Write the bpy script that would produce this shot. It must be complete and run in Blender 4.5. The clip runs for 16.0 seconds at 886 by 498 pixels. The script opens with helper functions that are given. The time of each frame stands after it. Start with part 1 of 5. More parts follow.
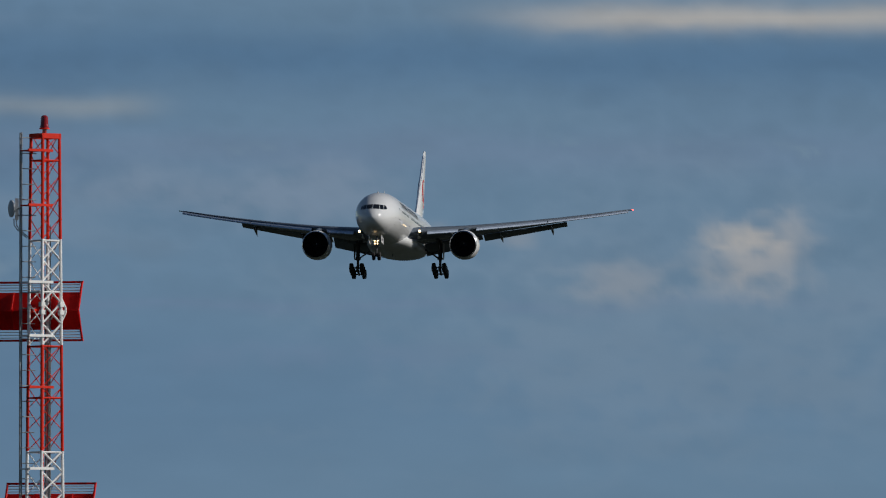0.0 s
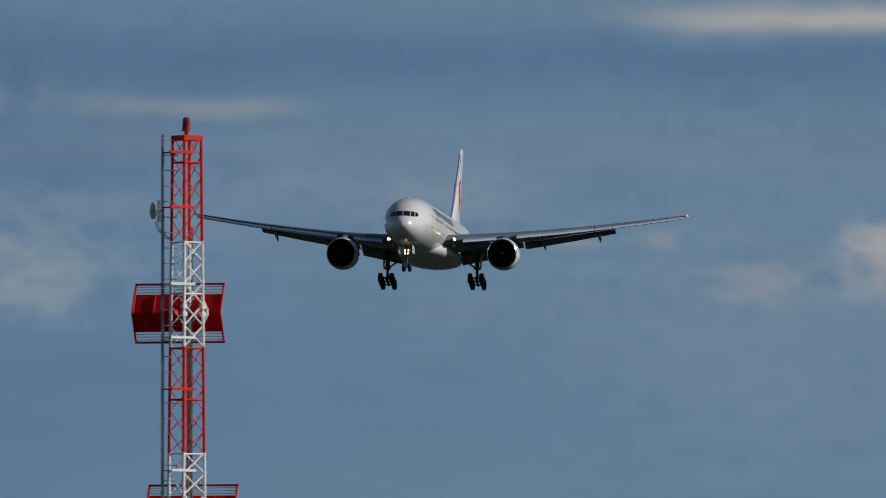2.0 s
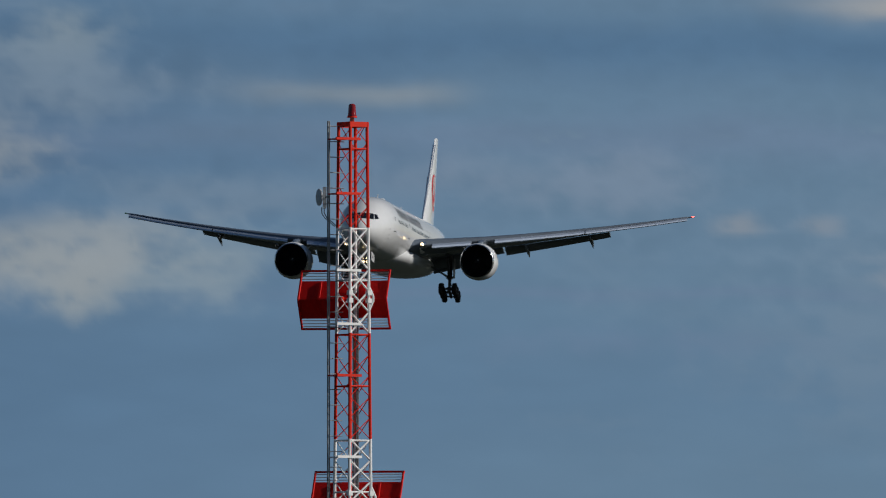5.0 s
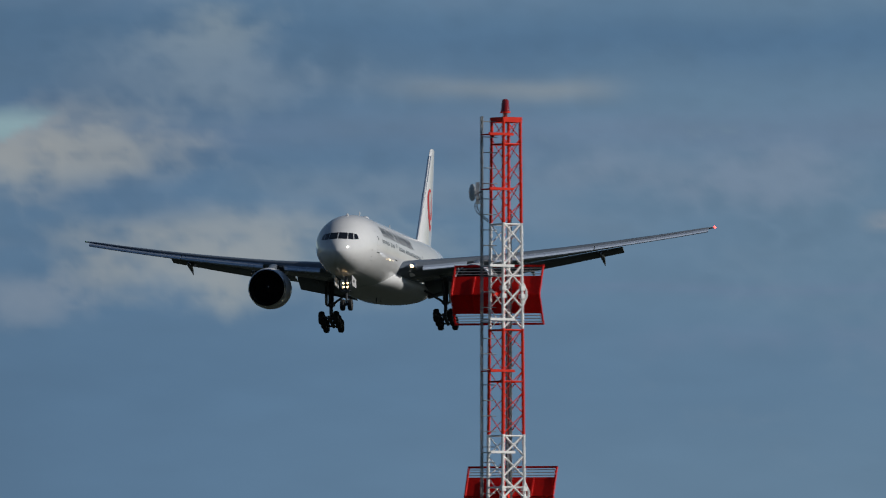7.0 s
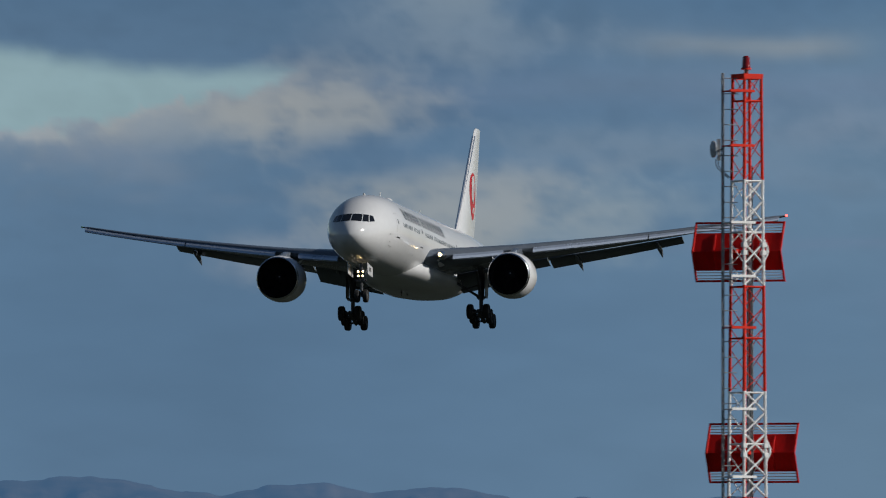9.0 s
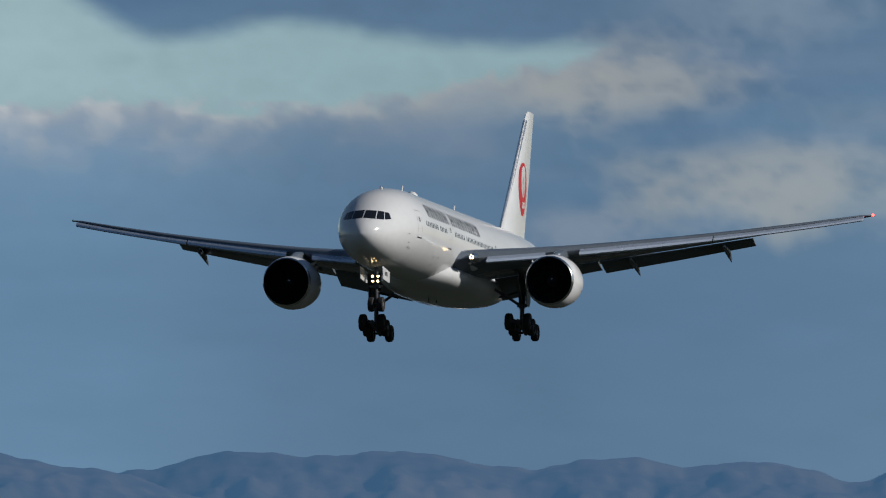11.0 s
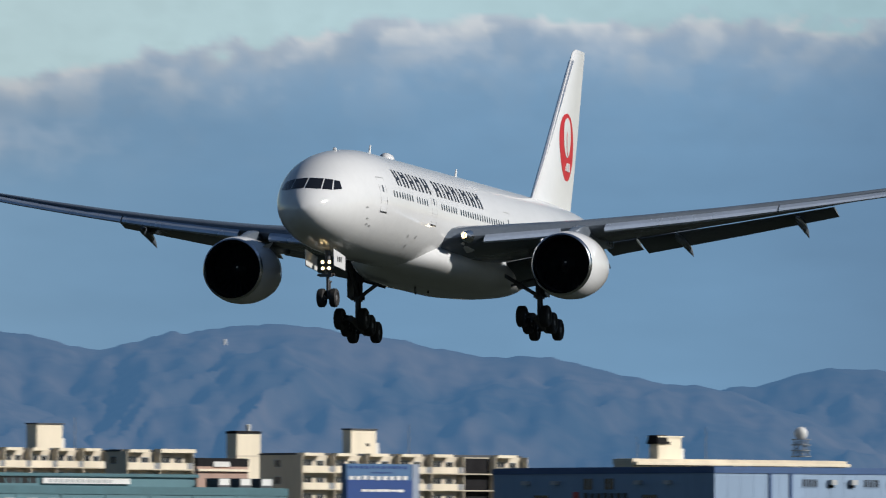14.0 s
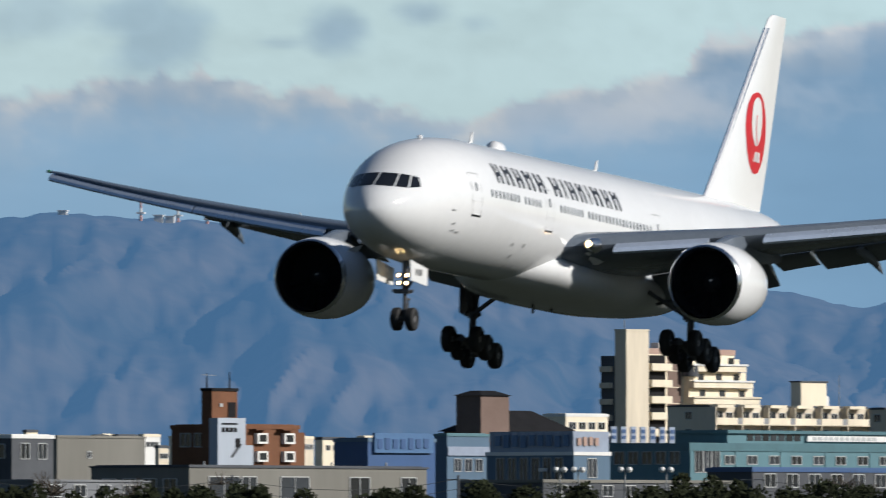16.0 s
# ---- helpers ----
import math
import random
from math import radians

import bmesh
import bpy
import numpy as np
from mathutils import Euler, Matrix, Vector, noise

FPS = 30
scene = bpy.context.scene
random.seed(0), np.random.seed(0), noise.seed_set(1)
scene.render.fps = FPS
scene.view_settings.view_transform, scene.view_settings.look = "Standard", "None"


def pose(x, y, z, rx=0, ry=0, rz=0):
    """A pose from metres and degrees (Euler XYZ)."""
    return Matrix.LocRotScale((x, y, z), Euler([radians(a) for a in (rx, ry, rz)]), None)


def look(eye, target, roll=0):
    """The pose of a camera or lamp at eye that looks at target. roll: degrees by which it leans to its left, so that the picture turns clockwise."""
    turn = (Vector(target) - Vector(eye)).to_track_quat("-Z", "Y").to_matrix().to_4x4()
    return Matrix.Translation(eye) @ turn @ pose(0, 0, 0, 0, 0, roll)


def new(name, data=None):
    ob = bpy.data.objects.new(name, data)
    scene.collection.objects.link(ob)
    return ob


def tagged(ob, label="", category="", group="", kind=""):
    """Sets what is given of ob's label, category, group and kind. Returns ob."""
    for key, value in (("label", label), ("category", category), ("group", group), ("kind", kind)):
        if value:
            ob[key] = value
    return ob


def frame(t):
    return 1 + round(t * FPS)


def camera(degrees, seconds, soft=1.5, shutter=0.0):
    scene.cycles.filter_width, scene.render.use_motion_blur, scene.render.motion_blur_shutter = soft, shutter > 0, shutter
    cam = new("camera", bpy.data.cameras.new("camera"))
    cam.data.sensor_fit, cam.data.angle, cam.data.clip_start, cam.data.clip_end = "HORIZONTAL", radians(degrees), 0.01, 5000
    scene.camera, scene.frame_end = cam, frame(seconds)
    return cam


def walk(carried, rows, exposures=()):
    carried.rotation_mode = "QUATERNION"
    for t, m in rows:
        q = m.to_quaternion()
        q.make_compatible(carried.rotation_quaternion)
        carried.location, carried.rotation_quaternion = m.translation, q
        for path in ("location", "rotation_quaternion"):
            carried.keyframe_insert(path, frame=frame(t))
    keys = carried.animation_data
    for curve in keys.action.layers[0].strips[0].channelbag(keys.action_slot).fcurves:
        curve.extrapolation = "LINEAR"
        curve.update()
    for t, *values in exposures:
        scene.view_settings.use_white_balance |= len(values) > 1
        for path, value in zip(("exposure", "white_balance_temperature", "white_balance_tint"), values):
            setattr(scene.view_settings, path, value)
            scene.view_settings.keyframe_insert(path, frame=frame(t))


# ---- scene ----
# The camera stands on a bank beside the runway and turns with the landing aircraft.
EYE = 3.4          # height of the lens above the ground
UNIT = 22031.5     # bearings below are in 1/22031.5 rad from the mast's bearing
HORIZON = 1130.0   # the horizon in the same units, below the mast's top
cam = camera(4.0761, 16.0, soft=1.1, shutter=0.4)
PAN = [
    (0, 1.8358, 2.3372), (0.5, 1.7323, 2.3372), (1, 1.6327, 2.3491), (1.5, 1.4376, 2.3530), (2, 1.1828, 2.3450),
    (2.5, 1.0353, 2.3330), (3, 0.9916, 2.3330), (3.5, 0.5893, 2.2932), (3.7, 0.5017, 2.2896), (5.8, 0.3381, 2.2794),
    (6, 0.2149, 2.2848), (6.5, 0.0081, 2.2732), (7, -0.2868, 2.2610), (7.5, -0.4777, 2.2371), (8, -0.7924, 2.1469),
    (8.5, -1.1666, 2.0991), (9, -1.3969, 2.0624), (9.5, -1.7035, 2.0107), (10, -1.8956, 1.9691), (10.2, -2.0675, 1.9635),
    (12.3, -3.9399, 1.7398), (12.5, -4.0913, 1.6582), (13, -4.6706, 1.6004), (13.5, -5.1625, 1.5645), (14, -5.6046, 1.5645),
    (14.5, -6.5442, 1.5247), (15, -7.5915, 1.4290), (15.5, -8.5831, 1.3588), (16, -9.1207, 1.3718)]
EXPOSURE = [(0, -0.36), (7.0, -0.36), (10.0, -0.32), (12.5, -0.13), (13.2, -0.06), (14.0, 0.08), (14.6, 0.16), (16, 0.28)]
walk(cam, [(t, pose(0, 0, EYE, 90 + el, 0, -az)) for t, az, el in PAN], EXPOSURE)

# ---- light: low winter sun from the right, sky above ----
SUN_AZ, SUN_EL = -5.0, 28.0     # degrees, from +x towards +y, and above the horizon
world = bpy.data.worlds.new("world")
scene.world = world
world.use_nodes = True
wn = world.node_tree
sky = wn.nodes.new("ShaderNodeTexSky")
sky.sky_type, sky.sun_disc = "NISHITA", False
sky.sun_elevation, sky.sun_rotation = radians(SUN_EL), radians(90 - SUN_AZ)
wn.links.new(sky.outputs["Color"], wn.nodes["Background"].inputs["Color"])
wn.nodes["Background"].inputs["Strength"].default_value = 0.046
sky.dust_density, sky.ozone_density = 0.2, 4.0
sun_data = bpy.data.lights.new("sun", "SUN")
sun_data.energy, sun_data.angle, sun_data.color = 4.2, radians(0.5), (1.0, 0.955, 0.89)
sun = new("sun", sun_data)
sun_way = Vector((math.cos(radians(SUN_EL)) * math.cos(radians(SUN_AZ)), math.cos(radians(SUN_EL)) * math.sin(radians(SUN_AZ)), math.sin(radians(SUN_EL))))
sun.matrix_world = look(sun_way * 300, (0, 0, 0))
# ---- materials ----
def lin(r, g, b):
    return tuple((c / 255 / 12.92 if c <= 10 else ((c / 255 + 0.055) / 1.055) ** 2.4) for c in (r, g, b)) + (1.0,)


def material(name, color, rough=0.6, metal=0.0, dirt=0.15, scale=1.0, fine=12.0, bump=0.0, streak=False, vary=0.0, coat=0.0, tint=None, shine=0.5):
    """A painted or bare surface with stains at a large and a fine scale. vary: spread of tone between separate pieces."""
    m = bpy.data.materials.new(name)
    m.use_nodes = True
    nt = m.node_tree
    b = nt.nodes["Principled BSDF"]
    b.inputs["Roughness"].default_value, b.inputs["Metallic"].default_value = rough, metal
    b.inputs["Coat Weight"].default_value = coat
    b.inputs["Specular IOR Level"].default_value = shine
    b.inputs["Coat Roughness"].default_value = 0.08
    tc = nt.nodes.new("ShaderNodeTexCoord")
    mp = nt.nodes.new("ShaderNodeMapping")
    mp.inputs["Scale"].default_value = (1, 1, 0.15) if streak else (1, 1, 1)
    nt.links.new(tc.outputs["Object"], mp.inputs["Vector"])
    n1, n2 = nt.nodes.new("ShaderNodeTexNoise"), nt.nodes.new("ShaderNodeTexNoise")
    for n, sc in ((n1, scale), (n2, fine)):
        n.inputs["Scale"].default_value, n.inputs["Detail"].default_value = sc, 4
        nt.links.new(mp.outputs["Vector"], n.inputs["Vector"])
    add = nt.nodes.new("ShaderNodeMath")
    add.operation = "MULTIPLY_ADD"
    add.inputs[1].default_value = 0.45
    nt.links.new(n2.outputs["Fac"], add.inputs[0])
    nt.links.new(n1.outputs["Fac"], add.inputs[2])
    ramp = nt.nodes.new("ShaderNodeMapRange")
    ramp.inputs["From Min"].default_value, ramp.inputs["From Max"].default_value = 0.5, 0.95
    nt.links.new(add.outputs[0], ramp.inputs["Value"])
    mix = nt.nodes.new("ShaderNodeMix")
    mix.data_type = "RGBA"
    dark = tint or tuple(c * (1 - dirt) for c in color[:3])
    mix.inputs["A"].default_value = (*dark[:3], 1)
    mix.inputs["B"].default_value = (*color[:3], 1)
    nt.links.new(ramp.outputs["Result"], mix.inputs["Factor"])
    out = mix.outputs["Result"]
    if vary:
        info = nt.nodes.new("ShaderNodeObjectInfo")
        hsv = nt.nodes.new("ShaderNodeHueSaturation")
        mr = nt.nodes.new("ShaderNodeMapRange")
        mr.inputs["To Min"].default_value, mr.inputs["To Max"].default_value = 1 - vary, 1 + vary
        nt.links.new(info.outputs["Random"], mr.inputs["Value"])
        nt.links.new(mr.outputs["Result"], hsv.inputs["Value"])
        nt.links.new(out, hsv.inputs["Color"])
        out = hsv.outputs["Color"]
    nt.links.new(out, b.inputs["Base Color"])
    rr = nt.nodes.new("ShaderNodeMapRange")
    rr.inputs["To Min"].default_value, rr.inputs["To Max"].default_value = min(1, rough * 1.25), rough * 0.85
    nt.links.new(n1.outputs["Fac"], rr.inputs["Value"])
    nt.links.new(rr.outputs["Result"], b.inputs["Roughness"])
    if bump:
        bp = nt.nodes.new("ShaderNodeBump")
        bp.inputs["Strength"].default_value, bp.inputs["Distance"].default_value = bump, 0.05
        nt.links.new(n2.outputs["Fac"], bp.inputs["Height"])
        nt.links.new(bp.outputs["Normal"], b.inputs["Normal"])
    return m


def glow(name, color, strength):
    m = bpy.data.materials.new(name)
    m.use_nodes = True
    b = m.node_tree.nodes["Principled BSDF"]
    b.inputs["Base Color"].default_value = (*color, 1)
    b.inputs["Emission Color"].default_value = (*color, 1)
    b.inputs["Emission Strength"].default_value = strength
    return m


WHITE = material("white_paint", (0.70, 0.71, 0.72), 0.11, dirt=0.07, scale=0.25, fine=3, shine=0.5)
GREY = material("wing_grey_paint", (0.13, 0.155, 0.19), 0.2, dirt=0.25, scale=0.3, fine=4, shine=0.4)
DARKGREY = material("flap_well_grey", (0.09, 0.095, 0.10), 0.6, dirt=0.3, scale=0.6, fine=5)
METAL = material("polished_metal", (0.72, 0.73, 0.75), 0.22, 1.0, dirt=0.12, scale=0.8, fine=6)
STEEL = material("gear_steel", (0.10, 0.104, 0.115), 0.5, 0.3, dirt=0.35, scale=2, fine=14)
BLACK = material("black_rubber", (0.014, 0.014, 0.015), 0.75, dirt=0.3, scale=3, fine=20)
INNER = material("inlet_liner", (0.02, 0.021, 0.023), 0.5, 0.2, dirt=0.3, scale=2, fine=10)
FAN = material("fan_titanium", (0.035, 0.035, 0.04), 0.45, 0.5, dirt=0.3, scale=2, fine=10)
GLASS = material("cockpit_glass", (0.012, 0.014, 0.018), 0.06, dirt=0.1)
PANE = material("cabin_pane", (0.10, 0.11, 0.12), 0.12, dirt=0.2, vary=0.35)
SEAM = material("door_seam_grey", (0.36, 0.37, 0.38), 0.5, dirt=0.2)
TITLE = material("title_black", (0.022, 0.022, 0.025), 0.35, dirt=0.1)
RED = material("emblem_red", (0.52, 0.012, 0.02), 0.35, dirt=0.1)
LAMP = glow("landing_light", (1.0, 0.70, 0.34), 9.0)
NAV_RED = glow("nav_red", (1.0, 0.04, 0.03), 14.0)
MAST_RED = material("mast_red", (0.84, 0.03, 0.01), 0.6, shine=0.2, dirt=0.3, scale=1.5, fine=18, streak=True)
PANEL_RED = material("panel_red", (0.74, 0.009, 0.007), 0.6, shine=0.15, dirt=0.35, scale=1.5, fine=18, streak=True)
MAST_WHITE = material("mast_white", (0.90, 0.90, 0.89), 0.6, shine=0.3, dirt=0.1, scale=1.5, fine=18, streak=True)
GALV = material("galvanised_steel", (0.32, 0.33, 0.34), 0.5, 0.4, dirt=0.4, scale=3, fine=25)
CABLE = material("dark_cable", (0.06, 0.065, 0.07), 0.6, dirt=0.3)


# ---- mesh helpers ----
class Shape:
    """Collects vertices and faces for one mesh."""

    def __init__(self):
        self.v, self.f = [], []

    def add(self, verts, faces, m=None):
        n = len(self.v)
        self.v += [tuple(m @ Vector(p)) if m else tuple(p) for p in verts]
        self.f += [tuple(i + n for i in f) for f in faces]
        return self

    def box(self, x0, x1, y0, y1, z0, z1, m=None):
        vs = [(x, y, z) for x in (x0, x1) for y in (y0, y1) for z in (z0, z1)]
        return self.add(vs, [(0, 1, 3, 2), (4, 6, 7, 5), (0, 4, 5, 1), (2, 3, 7, 6), (0, 2, 6, 4), (1, 5, 7, 3)], m)

    def prism(self, poly, axis, a, b):
        """A flat outline, given in the two other axes, drawn out along one axis."""
        def p(q, w):
            return {"x": (w, q[0], q[1]), "y": (q[0], w, q[1]), "z": (q[0], q[1], w)}[axis]
        n = len(poly)
        vs = [p(q, a) for q in poly] + [p(q, b) for q in poly]
        return self.add(vs, [tuple(range(n))[::-1], tuple(range(n, 2 * n))] + [(i, (i + 1) % n, n + (i + 1) % n, n + i) for i in range(n)])

    def loft(self, rings, caps=True, closed=True):
        n, k = len(rings[0]), len(rings)
        faces = [(i * n + j, i * n + (j + 1) % n, (i + 1) * n + (j + 1) % n, (i + 1) * n + j) for i in range(k - 1) for j in range(n if closed else n - 1)]
        if caps:
            faces += [tuple(range(n))[::-1], tuple(range((k - 1) * n, k * n))]
        return self.add([p for r in rings for p in r], faces)

    def tube(self, a, b, r, n=8, r2=None):
        a, b = Vector(a), Vector(b)
        q = (b - a).to_track_quat("Z", "Y").to_matrix()
        r2 = r if r2 is None else r2
        ring = lambda c, s: [c + q @ Vector((s * math.cos(2 * math.pi * i / n), s * math.sin(2 * math.pi * i / n), 0)) for i in range(n)]
        return self.loft([ring(a, r), ring(b, r2)])

    def lathe(self, prof, m, n=32, caps=True):
        """Profile of (along, radius) turned about the local x axis."""
        return self.loft([[m @ Vector((x, r * math.cos(2 * math.pi * i / n), r * math.sin(2 * math.pi * i / n))) for i in range(n)] for x, r in prof], caps)

    def mesh(self, name, mat, smooth=False):
        me = bpy.data.meshes.new(name)
        me.from_pydata(self.v, [], self.f)
        bm = bmesh.new()
        bm.from_mesh(me)
        bmesh.ops.recalc_face_normals(bm, faces=bm.faces)
        bm.to_mesh(me)
        bm.free()
        if smooth:
            me.polygons.foreach_set("use_smooth", [True] * len(me.polygons))
            me.set_sharp_from_angle(angle=radians(38))
        me.materials.append(mat)
        return me


def part(name, shape, mat, parent, label="", smooth=False):
    ob = new(name, shape if isinstance(shape, bpy.types.Mesh) else shape.mesh(name, mat, smooth))
    ob.parent = parent
    return tagged(ob, label)


def thing(name, m, label, category, group="", kind=""):
    ob = new(name)
    ob.empty_display_size = 0.5
    ob.matrix_world = m
    return tagged(ob, label, category, group, kind)


def flow(xs, ys, x):
    """A smooth curve through the given stations without overshoot."""
    xs, ys, x = np.array(xs, float), np.array(ys, float), np.array(x, float)
    h = np.diff(xs)
    dl = np.diff(ys) / h
    d = np.zeros(len(xs))
    d[0], d[-1] = dl[0], dl[-1]
    for i in range(1, len(xs) - 1):
        if dl[i - 1] * dl[i] > 0:
            w1, w2 = 2 * h[i] + h[i - 1], h[i] + 2 * h[i - 1]
            d[i] = (w1 + w2) / (w1 / dl[i - 1] + w2 / dl[i])
    k = np.clip(np.searchsorted(xs, x) - 1, 0, len(h) - 1)
    t = (x - xs[k]) / h[k]
    return ys[k] * (1 + 2 * t) * (1 - t) ** 2 + d[k] * h[k] * t * (1 - t) ** 2 + ys[k + 1] * t * t * (3 - 2 * t) + d[k + 1] * h[k] * t * t * (t - 1)


def spot(u, v, d):
    """World place at bearing u and height v (in 1/UNIT rad, from the mast's top) at a ground distance of d metres."""
    return Vector((d * math.sin(u / UNIT), d * math.cos(u / UNIT), EYE + d * (HORIZON - v) / UNIT))
# ---- sky backdrop: a far curved sheet of winter cloud ----
def value_noise(x, y, seed):
    rng = np.random.RandomState(seed)
    table = rng.rand(64, 64)
    xi, yi = np.floor(x).astype(int), np.floor(y).astype(int)
    fx, fy = x - xi, y - yi
    fx, fy = fx * fx * (3 - 2 * fx), fy * fy * (3 - 2 * fy)
    g = lambda a, b: table[a % 64, b % 64]
    return (g(xi, yi) * (1 - fx) + g(xi + 1, yi) * fx) * (1 - fy) + (g(xi, yi + 1) * (1 - fx) + g(xi + 1, yi + 1) * fx) * fy


def fractal(x, y, seed, octaves=5):
    total, amp = 0.0, 0.5
    for k in range(octaves):
        total = total + amp * value_noise(x * 2 ** k + 7.3 * k, y * 2 ** k + 3.1 * k, seed + k)
        amp *= 0.5
    return total


def step(a, b, x):
    t = np.clip((x - a) / (b - a), 0, 1)
    return t * t * (3 - 2 * t)


def cloud_sky():
    """Colour of the sky over bearing and height: grey-blue stratus, a pale gap, a cumulus bank with a lit rim."""
    u, v = np.meshgrid(np.arange(-5600, 2401, 8.0), np.arange(-900, 1241, 8.0))
    big = fractal(u / 620, v / 170, 11)
    mid = fractal(u / 230, v / 95, 23)
    puff = fractal(u / 120, v / 80, 37)
    curl = 1 - np.abs(2 * fractal(u / 75, v / 48, 91, 5) - 0.97) * 2      # rounded heads of cumulus
    rgb = lambda *c: np.array(lin(*c)[:3])
    mix = lambda a, c, m: a * (1 - m[..., None]) + c * m[..., None]
    img = np.zeros(u.shape + (3,)) + rgb(90, 119, 147)
    img = mix(img, rgb(79, 107, 139), step(0.5, 0.75, big) * step(300, -150, v))
    img = mix(img, rgb(112, 131, 153), step(0.42, 0.2, big) * step(480, 250, v) * 0.7)
    img = mix(img, rgb(99, 132, 161), step(-1200, -1800, u) * step(60, 240, v))
    img = mix(img, rgb(132, 166, 194), step(-2400, -3600, u) * step(250, 420, v) * 0.9)
    img = mix(img, rgb(100, 126, 148), step(-900, 700, u) * 0.75)
    # flat dark and light bands of the stratus deck
    for v0, u0, w, h, c, a in STRATUS:
        band = np.exp(-((v - v0 + 50 * (mid - 0.5)) / h) ** 2) * np.exp(-((u - u0) / w) ** 4)
        img = mix(img, rgb(*c), np.clip(band * a, 0, 1))
    # ragged soft clouds
    for u0, v0, w, h, c, a in PUFFS:
        r = np.hypot((u - u0) / w, (v - v0) / h)
        m = step(1.35, 0.1, r + 0.9 * (puff - 0.48) + 0.8 * (mid - 0.48) - 0.3 * (curl - 0.55))
        img = mix(img, rgb(*c), m * a * np.clip(0.7 + 0.5 * curl, 0, 1))
    # the pale gap of clear sky under the deck
    low = flow(BANK_U, BANK_V, np.clip(u, BANK_U[0], BANK_U[-1])) + 70 * (puff - 0.5) + 50 * (mid - 0.5) - 22 * (curl - 0.6)
    high = flow(DECK_U, DECK_V, np.clip(u, DECK_U[0], DECK_U[-1])) + 60 * (mid - 0.5) + 30 * (puff - 0.5)
    bright = step(-1000, -3800, u)
    pale = rgb(139, 166, 174) * (1 - bright[..., None]) + rgb(180, 203, 207) * bright[..., None]
    gap = step(12, -12, v - low) * step(-26, 26, v - high)
    # lit tops of the bank, then its blue body
    below = v - low
    lit = step(-16, 2, below) * np.exp(-np.clip(below, 0, None) / (40 + 14 * step(-1300, -1800, u))) * step(-760, -1000, u)
    lit = lit * (0.62 + 0.5 * step(0.38, 0.62, fractal(u / 70, v / 55, 51)))
    sunlit = step(-1100, -2000, u)[..., None]
    cream = rgb(156, 163, 167) * (1 - sunlit) + rgb(186, 190, 193) * sunlit
    img = img * (1 - np.clip(lit, 0, 0.85)[..., None]) + cream * np.clip(lit, 0, 0.85)[..., None]
    img = img * (1 - gap[..., None]) + pale * gap[..., None]
    # dark scraps drifting in front of the gap
    for u0, v0, w, h, c, a in SCRAPS:
        r = np.hypot((u - u0) / w, (v - v0) / h)
        m = step(1.2, 0.3, r + 1.2 * (puff - 0.48) + 0.7 * (mid - 0.48))
        img = mix(img, rgb(*c), m * a)
    img = img * (1 + 0.10 * (fractal(u / 150, v / 45, 71) - 0.5) + 0.05 * (curl - 0.5) * step(500, 200, v))[..., None]
    img = img * (2.0 ** np.interp(-u, (0, 500, 900, 1573, 1800, 2155, 2600, 3500), (0.4, 0.36, 0.24, 0.32, 0.32, 0.32, 0.16, -0.18)))[..., None]
    rows, cols = u.shape
    d = 4880.0
    co = np.stack([d * np.sin(u / UNIT), d * np.cos(u / UNIT), EYE + d * (HORIZON - v) / UNIT], -1).reshape(-1, 3)
    idx = np.arange(rows * cols).reshape(rows, cols)
    quads = np.stack([idx[:-1, :-1], idx[1:, :-1], idx[1:, 1:], idx[:-1, 1:]], -1).reshape(-1, 4)
    me = bpy.data.meshes.new("sky_backdrop")
    me.from_pydata(co.tolist(), [], quads.tolist())
    col = me.color_attributes.new("sky", "FLOAT_COLOR", "POINT")
    col.data.foreach_set("color", np.concatenate([img.reshape(-1, 3), np.ones((rows * cols, 1))], 1).ravel())
    m = bpy.data.materials.new("cloud_sky")
    m.use_nodes = True
    nt = m.node_tree
    nt.nodes.remove(nt.nodes["Principled BSDF"])
    em, at = nt.nodes.new("ShaderNodeEmission"), nt.nodes.new("ShaderNodeAttribute")
    at.attribute_name = "sky"
    nt.links.new(at.outputs["Color"], em.inputs["Color"])
    nt.links.new(em.outputs["Emission"], nt.nodes["Material Output"].inputs["Surface"])
    me.materials.append(m)
    return tagged(new("sky_backdrop", me), "grey-blue winter clouds with a pale clear gap and lit rims", "sky", kind="structure")


